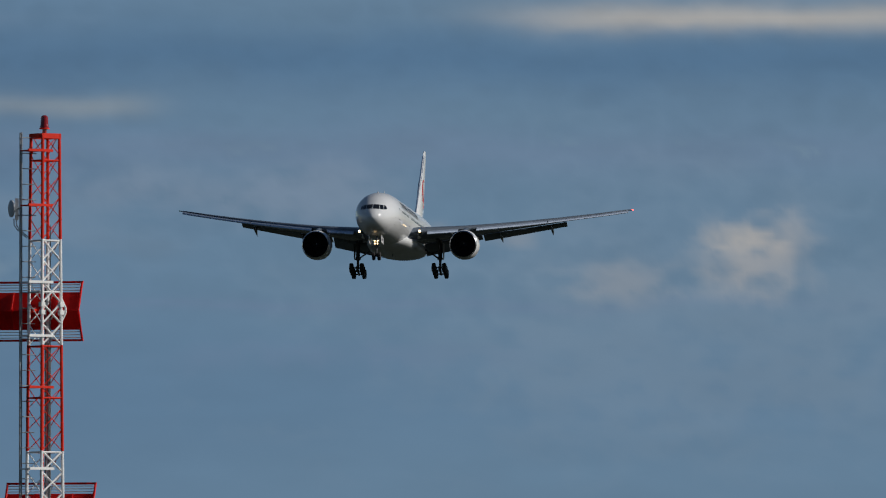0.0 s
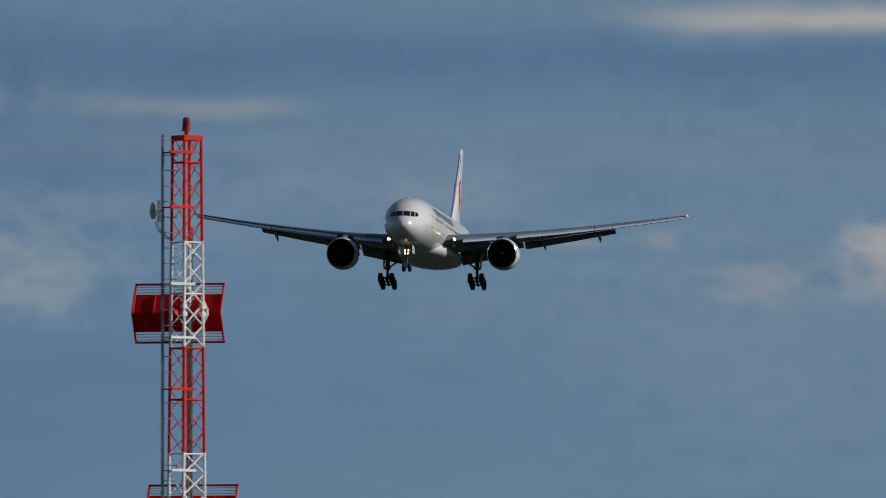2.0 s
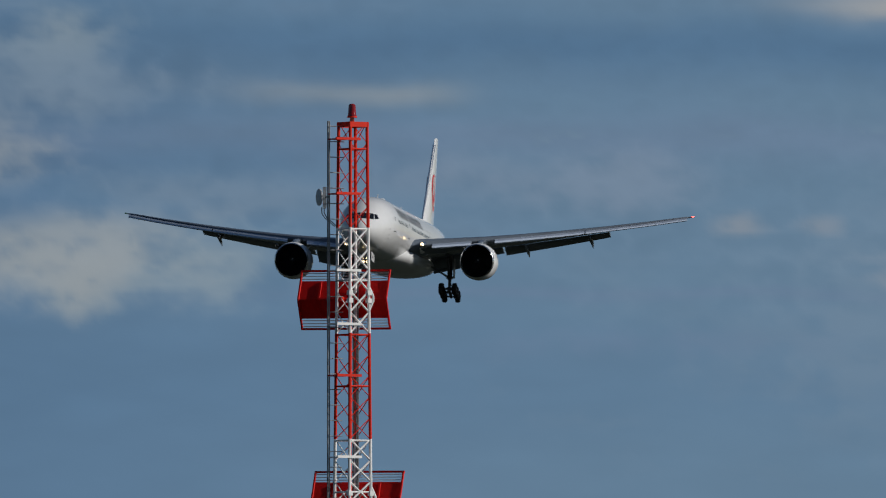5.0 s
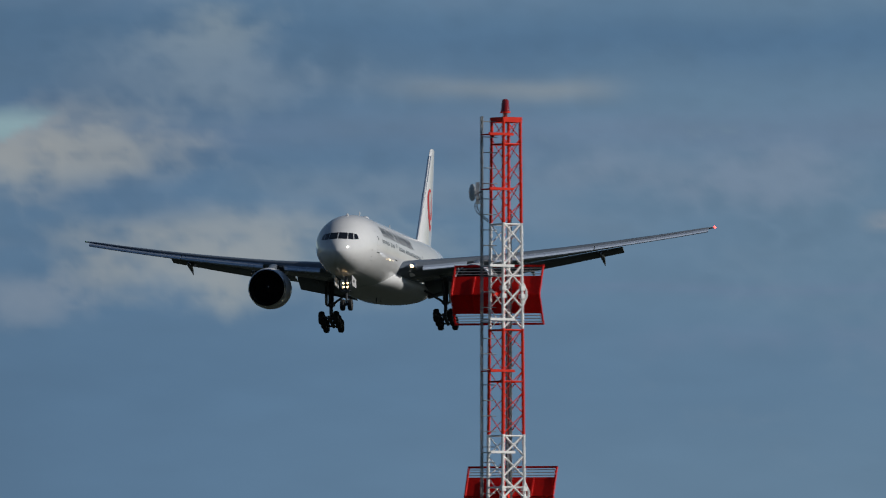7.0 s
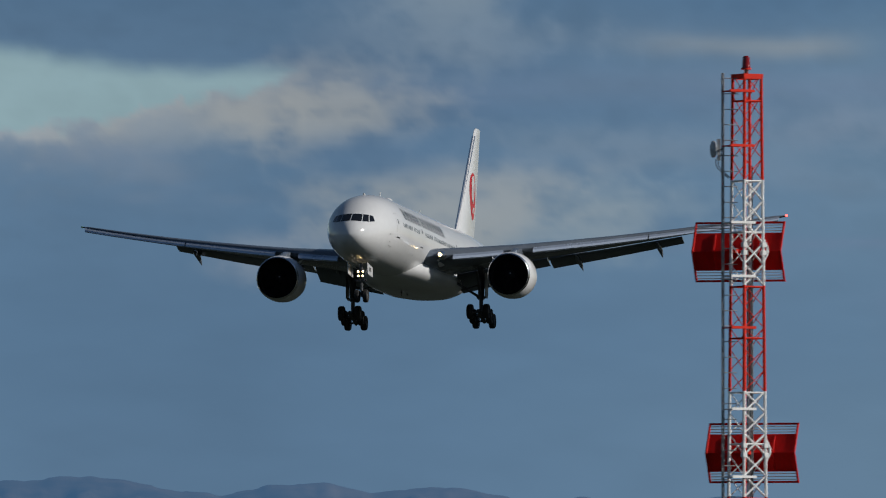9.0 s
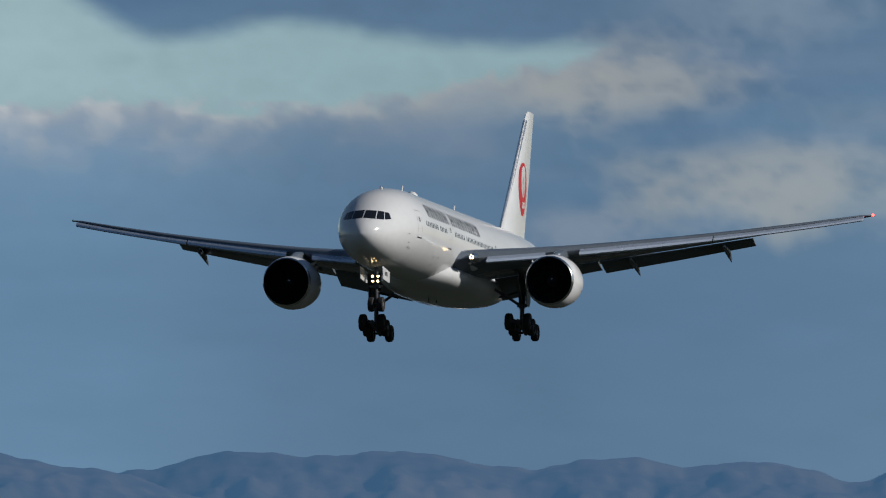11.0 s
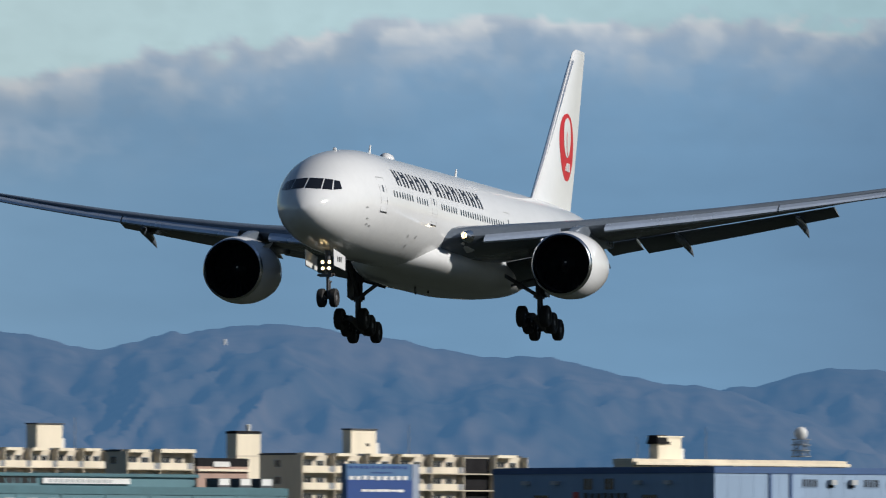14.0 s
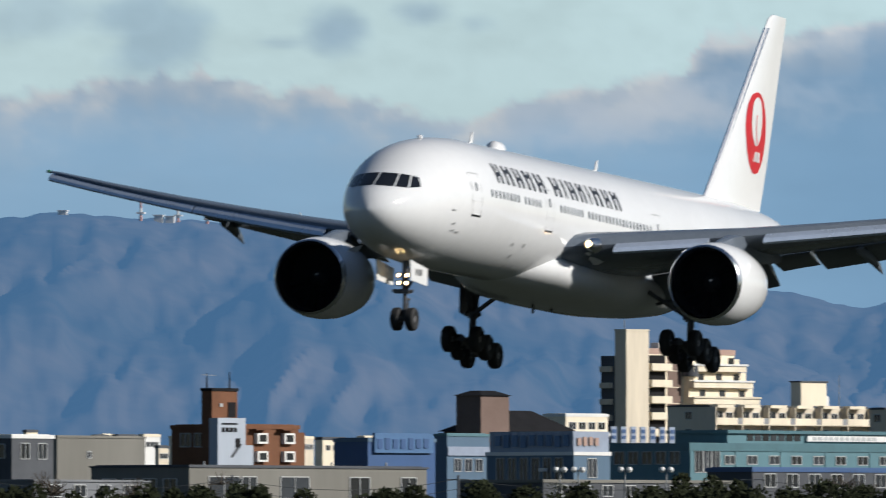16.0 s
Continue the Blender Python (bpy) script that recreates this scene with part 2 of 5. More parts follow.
STRATUS = [
    (-110, 700, 2600, 60, (78, 109, 139), 0.8), (-22, -20, 200, 20, (146, 153, 156), 0.75), (60, 300, 1500, 40, (104, 124, 149), 0.6),
    (-185, 1250, 420, 26, (165, 163, 160), 0.9), (-60, -900, 700, 70, (86, 113, 140), 0.6), (330, 700, 900, 12, (104, 124, 150), 0.5),
    (-30, -350, 500, 70, (86, 112, 138), 0.5), (100, -300, 500, 40, (82, 110, 138), 0.5), (480, 0, 2000, 120, (86, 116, 145), 0.4)]
PUFFS = [
    (1200, 360, 620, 260, (110, 131, 151), 0.6), (1240, 250, 130, 80, (160, 158, 157), 0.62), (1225, 215, 70, 32, (182, 174, 164), 0.55), (1040, 285, 110, 45, (138, 144, 152), 0.55), (420, 130, 260, 60, (116, 133, 153), 0.7),
    (150, 110, 160, 45, (116, 133, 153), 0.6), (690, 210, 60, 30, (136, 142, 150), 0.6), (830, 210, 50, 22, (128, 138, 150), 0.6),
    (-360, 285, 260, 75, (126, 143, 156), 0.85), (-480, 270, 110, 45, (148, 154, 158), 0.6), (-740, 90, 200, 85, (148, 154, 157), 0.8), (-520, -120, 130, 95, (138, 151, 158), 0.6), (-420, -40, 220, 50, (112, 131, 150), 0.6), (-1010, 120, 260, 40, (140, 152, 162), 0.5),
    (-590, 265, 230, 85, (144, 152, 157), 0.8), (-470, 215, 150, 50, (138, 148, 156), 0.7), (-640, 170, 150, 45, (92, 120, 148), 0.7), (-300, 150, 220, 50, (112, 131, 150), 0.6),
    (-870, 95, 110, 45, (152, 157, 159), 0.75), (-560, -60, 260, 90, (110, 130, 150), 0.6), (-3080, 355, 240, 55, (162, 172, 184), 0.75),
    (-850, 345, 120, 50, (140, 150, 162), 0.5), (-3330, 380, 200, 45, (158, 172, 188), 0.6), (500, 420, 300, 30, (100, 122, 148), 0.5)]
SCRAPS = [
    (-3691, 222, 70, 55, (140, 165, 184), 0.8), (-4031, 240, 110, 90, (142, 168, 186), 0.7), (-3540, 185, 75, 32, (144, 168, 186), 0.7),
    (-3450, 205, 50, 30, (148, 172, 188), 0.5), (-4250, 190, 120, 60, (150, 174, 190), 0.5), (-3800, 238, 60, 14, (150, 174, 190), 0.5)]
BANK_U = (-4400, -4240, -3990, -3740, -3590, -3461, -3361, -3241, -3091, -3040, -2850, -2660, -2500, -2300, -2050, -1657, -1457, -1257, -1000, -900, -830, -760)
BANK_V = (330, 315, 285, 312, 342, 376, 330, 312, 292, 222, 205, 193, 163, 140, 128, 122, 126, 111, 75, 66, 50, 30)
DECK_U = (-2600, -2200, -1800, -1579, -1321, -1050, -900, -820, -760)
DECK_V = (-560, -260, -80, -8, -12, 8, 14, 30, 60)
cloud_sky()
# ---- ground and mountains ----
GRASS = material("airfield_grass", (0.028, 0.034, 0.026), 0.95, dirt=0.45, scale=0.02, fine=0.6, bump=0.3, shine=0.05)
FOREST = material("wooded_slope_with_haze", (0.27, 0.21, 0.16), 0.95, dirt=0.3, scale=0.006, fine=0.05, tint=(0.07, 0.075, 0.07), shine=0.1)
HAZE_GLOW = 0.75         # share of the range's light that is haze painted in as glow


def distant(m, haze_share, color):
    """The far range, a backdrop whose haze is blue emission mixed into its material."""
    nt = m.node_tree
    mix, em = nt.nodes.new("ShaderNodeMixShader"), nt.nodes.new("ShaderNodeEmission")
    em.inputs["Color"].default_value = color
    mix.inputs["Fac"].default_value = haze_share
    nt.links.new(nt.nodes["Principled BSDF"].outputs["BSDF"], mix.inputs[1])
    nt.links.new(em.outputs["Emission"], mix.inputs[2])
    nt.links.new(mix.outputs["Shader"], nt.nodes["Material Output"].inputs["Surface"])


distant(FOREST, HAZE_GLOW, lin(70, 110, 150))


def ground():
    s = Shape()
    n, radius = 96, 4990.0
    rings = [0.0, 40, 120, 300, 600, 1000, 1600, 2400, 3400, 4400, radius]
    for r in rings[1:]:
        s.v += [(r * math.cos(2 * math.pi * i / n), r * math.sin(2 * math.pi * i / n), 0) for i in range(n)]
    s.v.append((0, 0, 0))
    c = len(s.v) - 1
    s.f += [(c, i, (i + 1) % n) for i in range(n)]
    for k in range(len(rings) - 2):
        s.f += [(k * n + i, (k + 1) * n + i, (k + 1) * n + (i + 1) % n, k * n + (i + 1) % n) for i in range(n)]
    tagged(new("ground", s.mesh("ground", GRASS)), "flat airfield grass that runs out to the town", "ground", kind="structure")


RIDGE_FAR_U = (-1900, -1739, -1579, -1479, -1369, -1279, -1154, -1059, -934, -809, -739, -649, -579, -479, -364, -289, -199, -99, 0, 300, 1000, 2300)
RIDGE_FAR_V = (800, 785, 766, 742, 746, 746, 739, 752, 772, 754, 752, 770, 760, 764, 791, 777, 791, 777, 775, 800, 840, 900)
RIDGE_MID_U = (-3500, -3300, -3180, -3100, -2990, -2900, -2780, -2700, -2550, -2430, -2300, -2199, -2079, -1999, -1929, -1849, -1739, -1669, -1500, -1200)
RIDGE_MID_V = (720, 705, 697, 688, 668, 681, 705, 690, 667, 662, 677, 695, 717, 720, 730, 750, 770, 779, 830, 950)
RIDGE_NEAR_U = (-5500, -4900, -4500, -4291, -4201, -4091, -3884, -3684, -3603, -3503, -3353, -3273, -3183, -3050, -2850, -2500)
RIDGE_NEAR_V = (640, 590, 560, 553, 540, 547, 554, 567, 585, 610, 640, 665, 700, 745, 820, 960)


def mountain(name, us, vs, d, reach, seed, label):
    """A wooded range: its skyline along the bearing, spurs and gullies falling towards the plain."""
    cols = np.arange(us[0], us[-1] + 1, 9.0)
    rows = np.linspace(0, 1, 74)
    u, r = np.meshgrid(cols, rows)                       # r: 0 at the crest, 1 at the foot
    crest = (HORIZON - flow(us, vs, u)) / UNIT * d
    # the spurs run down aslant: a ridged noise along a slanting coordinate
    a = u / 330 + r * 1.5 + 0.7 * fractal(u / 300, r * 2.2, seed + 60, 3)
    spur = 1 - np.abs(2 * fractal(a, r * 1.4 + 4, seed, 4) - 0.94) * 2
    fine = fractal(u / 42, r * 9, seed + 9, 4)
    grow = np.minimum(1, r * 3.2)
    hgt = crest * (1 - r) ** 0.85 + 0.17 * crest.mean() * (spur - 0.55) * grow * (1 - r) + 10 * (fine - 0.47) * np.minimum(1, 0.35 + r * 3) * (1 - r) ** 0.3
    dist = d - reach * r - 60 * (spur - 0.5) * grow
    x, y = dist * np.sin(u / UNIT), dist * np.cos(u / UNIT)
    # the back side falls behind the crest
    z = np.maximum(EYE + hgt, -3.0)
    co = np.stack([x, y, z], -1)
    back = co[0].copy()
    back[:, 2] = -3
    back[:, 0] += 60 * np.sin(cols / UNIT)
    back[:, 1] += 60 * np.cos(cols / UNIT)
    co = np.concatenate([back[None], co], 0)
    n, k = co.shape[1], co.shape[0]
    idx = np.arange(n * k).reshape(k, n)
    quads = np.stack([idx[:-1, :-1], idx[1:, :-1], idx[1:, 1:], idx[:-1, 1:]], -1).reshape(-1, 4)
    me = bpy.data.meshes.new(name)
    me.from_pydata(co.reshape(-1, 3).tolist(), [], quads.tolist())
    me.polygons.foreach_set("use_smooth", [True] * len(me.polygons))
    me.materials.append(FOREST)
    return tagged(new(name, me), label, "mountain", kind="structure")


ground()
mountain("backdrop_range_far", RIDGE_FAR_U, RIDGE_FAR_V, 4780, 520, 5, "distant wooded hills on the skyline, blue haze mixed into their colour")
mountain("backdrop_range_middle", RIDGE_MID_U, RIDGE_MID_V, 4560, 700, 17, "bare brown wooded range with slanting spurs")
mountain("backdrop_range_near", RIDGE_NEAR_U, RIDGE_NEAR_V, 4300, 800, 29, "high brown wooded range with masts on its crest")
# ---- lattice mast with antennas, red and white ----
MAST_D = 265.0
PXM = MAST_D / UNIT        # metres for one bearing unit at the mast


def mast():
    top = spot(0, 0, MAST_D).z
    hz = lambda v: top - v * PXM
    base = thing("antenna_mast", pose(0.015, MAST_D, 0, 0, 0, 35), "slim lattice mast banded red and white with two red antennas", "mast")
    z_top = hz(27)
    half = lambda z: 0.216 + 0.069 * (z_top - z) / 9.0
    edges = [z_top - 2.253 * k for k in range(9)]
    edges = [e for e in edges if e > 0] + [0.0]
    corners = [(-1, -1), (1, -1), (1, 1), (-1, 1)]
    for k in range(len(edges) - 1):
        z1, z0 = edges[k], edges[k + 1]
        mat = MAST_RED if k % 2 == 0 else MAST_WHITE
        for cx, cy in corners:
            a, b = half(z1), half(z0)
            part("leg", Shape().tube((cx * a, cy * a, z1), (cx * b, cy * b, z0), 0.034, 8), mat, base, smooth=True)
        n = max(1, round((z1 - z0) / 0.45))
        for f in range(4):
            (ax, ay), (bx, by) = corners[f], corners[(f + 1) % 4]
            low = Shape()
            for i in range(n):
                za, zb = z1 - (z1 - z0) * i / n, z1 - (z1 - z0) * (i + 1) / n
                ha, hb = half(za), half(zb)
                r = (0.021 if f == 0 else 0.012) if mat is MAST_WHITE else 0.0095
                ways = [((ax * ha, ay * ha, za), (bx * hb, by * hb, zb))]
                if f == 0:
                    ways.append(((bx * ha, by * ha, za), (ax * hb, ay * hb, zb)))
                for c, e in ways:
                    if z1 > 6:
                        part("brace", Shape().tube(c, e, r, 6), mat, base, smooth=True)
                    else:
                        low.tube(c, e, r, 6)
            if low.v:
                tagged(part("lower_bracing", low, mat, base, smooth=True), kind="stuff")
        for z in (z1 - 0.03, (z1 + z0) / 2 + 0.55 * (k == 0)):
            h = half(z)
            s = Shape()
            for f in range(4):
                (ax, ay), (bx, by) = corners[f], corners[(f + 1) % 4]
                s.tube((ax * h, ay * h, z), (bx * h, by * h, z), 0.02, 6)
            part("ring", s, mat, base, smooth=True)
    h = half(z_top)
    part("top_frame", Shape().box(-h - .03, h + .03, -h - .03, -h + .02, z_top - .11, z_top).box(-h - .03, h + .03, h - .02, h + .03, z_top - .11, z_top)
         .box(-h - .03, -h + .02, -h, h, z_top - .11, z_top).box(h - .02, h + .03, -h, h, z_top - .11, z_top), MAST_RED, base)
    # feeder pipe and grey cable run inside the frame
    part("feeder_pipe", Shape().tube((0.02, 0.1, 0), (0.02, 0.1, z_top - .2), 0.022), MAST_RED, base, "thin red feeder pipe", True)
    part("cable_run", Shape().box(0.18, 0.23, 0.10, 0.15, 0, hz(398)), GALV, base, "grey cable duct")
    part("cable_run", Shape().tube((0.05, -0.12, 0), (0.05, -0.12, hz(190)), 0.014).tube((0.1, 0.12, 0), (0.1, 0.12, hz(300)), 0.018), CABLE, base, "dark cables", True)
    # beacon on the top
    m = Matrix.Translation((-0.02, 0, z_top)) @ Matrix.Rotation(radians(-90), 4, "Y")
    beacon = part("beacon", Shape().lathe([(0.0, .05), (0.10, .05), (.101, .095), (.14, .10), (.16, .09), (.36, .075), (.39, .045), (.395, .0)], m, 20),
                  BEACON, base, "red glass obstruction light", True)
    part("collar", Shape().lathe([(.095, .055), (.096, .108), (.125, .108), (.126, .055)], m, 20), MAST_RED, beacon, smooth=True)
    # ladder on the shaded face
    lx, ly = -0.58, 0.06
    lad = part("ladder", Shape().tube((lx, ly - .02, 0), (lx, ly - .02, hz(26)), 0.016, 8).tube((lx, ly + .04, 0), (lx, ly + .04, hz(26)), 0.016, 8),
               GALV, base, "grey galvanised ladder", True)
    zz = 0.4
    while zz < hz(30):
        part("rung", Shape().tube((lx, ly, zz), (-half(zz), ly - 0.05, zz), 0.011, 6), GALV, lad, smooth=True)
        zz += 0.33
    for v in (57, 154, 290, 385, 476, 620, 740):
        mat = MAST_RED if (int((v - 27) / 187) % 2 == 0) else MAST_WHITE
        hh = half(hz(v))
        part("bracket", Shape().box(lx - .03, .02, -hh - .05, -hh - .01, hz(v) - .035, hz(v) + .02).box(lx - .02, -hh, -hh, ly, hz(v) - .03, hz(v) - .005), mat, base)
    # clamp blobs and small drum where the antennas are held
    for v in (330, 344, 685, 702):
        hh = half(hz(v))
        for cx, cy in corners[:2]:
            part("clamp", Shape().box(cx * hh - .05, cx * hh + .05, cy * hh - .05, cy * hh + .05, hz(v) - .05, hz(v) + .05), MAST_WHITE, base)
    for v in (340, 694):
        hh = half(hz(v))
        c, o = (hh, -hh), (hh + .09, -hh - .03)
        part("outrigger", Shape().tube((*c, hz(v - 22)), (*o, hz(v - 5)), .026, 8).tube((*o, hz(v - 5)), (*o, hz(v + 5)), .03, 8)
             .tube((*o, hz(v + 5)), (*c, hz(v + 22)), .026, 8), MAST_WHITE, base, "white bent outrigger", True)
    # round radio dish with a cable loop
    rot = Matrix.Rotation(radians(-35), 4, "Z")
    dm = rot @ Matrix.Translation((-0.70, 0.0, hz(160))) @ Matrix.Rotation(radians(200), 4, "Z")
    dish = part("radio_dish", Shape().lathe([(-.01, .0), (-.005, .15), (.0, .18), (.03, .18), (.05, .13), (.06, .02)], dm, 26), DISH, base, "pale grey drum dish", True)
    part("back_box", Shape().box(-.64, -.56, -.06, .06, hz(180), hz(142), rot), DISH, dish)
    part("arm", Shape().tube(rot @ Vector((-.58, 0, hz(160))), (lx, ly, hz(160)), .02).tube(rot @ Vector((-.58, 0, hz(172))), (lx, ly, hz(172)), .015), GALV, dish, smooth=True)
    s = Shape()
    for off in (0, .05):
        pts = [rot @ Vector((-.66 + off, 0, hz(178 + 20 * i / 6) - 0.0)) if i < 4 else rot @ Vector((-.66 + off + .055 * (i - 3), 0, hz(192 + 4 * (i - 3)))) for i in range(9)]
        for a, b in zip(pts[:-1], pts[1:]):
            s.tube(a, b, .011, 6)
    part("cable", s, CABLE, dish, "hanging black cable", True)
    # two corner-reflector antennas behind the mast
    for v, side in ((340, -0.225), (697, 0.065)):
        m = Matrix.Translation((0, 0, hz(v))) @ Matrix.Rotation(radians(-35), 4, "Z") @ Matrix.Translation((side, 0.34, 0)) @ Matrix.Rotation(radians(-15), 4, "Z")
        w, hs, ho, dp = 0.97, 0.40, 0.62, 0.34        # half width, half height of the plate and of the frame, depth
        at = lambda z: -0.02 + dp * abs(z) / ho
        sheet = Shape()
        for sgn in (1, -1):
            sheet.add([(x, at(z) + t, sgn * z) for x in (-w, w) for z in (0.0, hs) for t in (0, .012)],
                      [(0, 2, 6, 4), (1, 5, 7, 3), (0, 4, 5, 1), (2, 3, 7, 6), (0, 1, 3, 2), (4, 6, 7, 5)])
        ant = part("antenna", sheet, PANEL_RED, base, "red corner reflector antenna of bent sheet")
        ant.matrix_basis = m
        for sgn in (1, -1):
            for i in range(3):
                z = hs + (ho - hs) * (i + 0.7) / 3.6
                part("wire", Shape().tube((-w, at(z), sgn * z), (w, at(z), sgn * z), .010, 6), WIRE, ant, smooth=True)
            part("frame_rail", Shape().box(-w - .02, w + .02, at(ho) - .02, at(ho) + .03, sgn * ho - .022, sgn * ho + .022), PANEL_RED, ant)
            for x in (-w, w):
                part("end_rail", Shape().tube((x, at(0), 0), (x, at(ho), sgn * ho), .026, 6), PANEL_RED, ant)
            for x in (-0.5, 0.5):
                part("rib", Shape().tube((x, at(0) - .02, 0), (x, at(hs) - .02, sgn * hs), .014, 6), PANEL_RED, ant)
        part("mounting_arm", Shape().box(-.05, .05, -.30, 0.0, -.04, .04), MAST_RED, ant)
    return base


BEACON = material("beacon_red_glass", (0.30, 0.01, 0.008), 0.08, dirt=0.2, coat=0.6)
DISH = material("dish_grey", (0.62, 0.65, 0.68), 0.5, dirt=0.2, scale=4)
WIRE = material("reflector_wire", (0.65, 0.66, 0.67), 0.5, 0.3, dirt=0.2)
mast()
# ---- the airliner: x forward from the nose tip, y to its left, z up from the cabin's axis ----
ST = (0, 0.12, 0.35, 0.8, 1.6, 2.6, 3.6, 5, 7, 9, 11, 14, 42, 46, 50, 54, 58, 61, 62.9)
ST_W = (0.02, 0.42, 0.75, 1.16, 1.63, 2.05, 2.36, 2.68, 2.94, 3.06, 3.1, 3.1, 3.1, 3.0, 2.68, 2.2, 1.68, 1.15, 0.45)
ST_T = (-0.88, -0.52, -0.22, 0.20, 0.74, 1.36, 1.90, 2.42, 2.82, 3.02, 3.1, 3.1, 3.1, 3.1, 3.08, 3.02, 2.88, 2.62, 2.3)
ST_B = (-0.92, -1.26, -1.52, -1.86, -2.2, -2.48, -2.67, -2.86, -3.0, -3.08, -3.1, -3.1, -3.1, -2.75, -1.85, -0.75, 0.45, 1.3, 1.6)
RISE = 0.24       # the cabin's axis above the datum at the nose
sec = lambda s: (float(flow(ST, ST_W, s)), float(flow(ST, ST_T, s)) + RISE + 0.006 * s, float(flow(ST, ST_B, s)) + RISE + 0.006 * s)


def skin(s, a, out=0.0):
    """Point on the fuselage skin: s metres behind the nose, at angle a above the left side."""
    w, t, b = sec(s)
    return Vector((-s, (w + out) * math.cos(a), (t + b) / 2 + ((t - b) / 2 + out) * math.sin(a)))


def skin_front(y, z, out=0.012):
    """Point on the nose skin seen from ahead at (y, z)."""
    lo, hi = 0.01, 11.0
    for _ in range(40):
        mid = (lo + hi) / 2
        w, t, b = sec(mid)
        inside = (y / w) ** 2 + ((z - (t + b) / 2) / ((t - b) / 2)) ** 2 < 1
        lo, hi = (lo, mid) if inside else (mid, hi)
    return Vector((-hi + out, y * 1.004, z + out * 0.6))


def skin_side(s, z, side, out):
    w, t, b = sec(s)
    a = math.asin(max(-1, min(1, (z - (t + b) / 2) / ((t - b) / 2))))
    p = skin(s, a, out)
    return Vector((p.x, p.y * side, p.z))


def patch(corner, nu=6, nv=4, lift=None):
    """A curved plate from a function of (0..1, 0..1)."""
    s = Shape()
    pts = [corner(i / nu, j / nv) for j in range(nv + 1) for i in range(nu + 1)]
    faces = [(j * (nu + 1) + i, j * (nu + 1) + i + 1, (j + 1) * (nu + 1) + i + 1, (j + 1) * (nu + 1) + i) for j in range(nv) for i in range(nu)]
    return s.add(pts, faces)


def side_plate(s0, s1, z0, z1, side, out=0.012, lean=0.0, n=2):
    return patch(lambda a, b: skin_side(s0 + (s1 - s0) * a - lean * (b - 0.5), z0 + (z1 - z0) * b, side, out), n, 3)


FOIL = [(0, 0), (.012, .022), (.05, .042), (.14, .06), (.3, .068), (.5, .058), (.7, .036), (.86, .018), (1, .002),
        (1, -.002), (.86, -.010), (.7, -.022), (.5, -.044), (.3, -.054), (.14, -.046), (.05, -.03), (.012, -.016)]


def foil(le, chord, y, z, thick=1.0, twist=0.0, cut=1.0, start=0.0):
    """A wing section as a ring; cut and start leave off the tail or the nose of it."""
    c, s = math.cos(twist), math.sin(twist)
    ring = []
    for fx, fz in FOIL:
        fx2 = min(max(fx, start), cut)
        k = 1.0 if fx <= cut else 0.35
        px, pz = fx2 * chord, fz * chord * thick * k
        ring.append((-(le + px * c + pz * s), y, z - px * s + pz * c))
    return ring


wing_le = lambda y: 21.1 + (y - 3.6) * 0.676
wing_te = lambda y: 35.2 + max(0, y - 9.8) * 0.283
wing_z = lambda y: -1.25 + (y - 3.1) * 0.118 + 1.32 * max(0, (y - 3.1) / 27.2) ** 2
wing_t = lambda y: float(np.interp(y, [0, 9.8, 30.4], [1.1, 0.95, 0.8]))
wing_w = lambda y: radians(float(np.interp(y, [0, 9.8, 30.4], [3.2, 1.5, -1.5])))


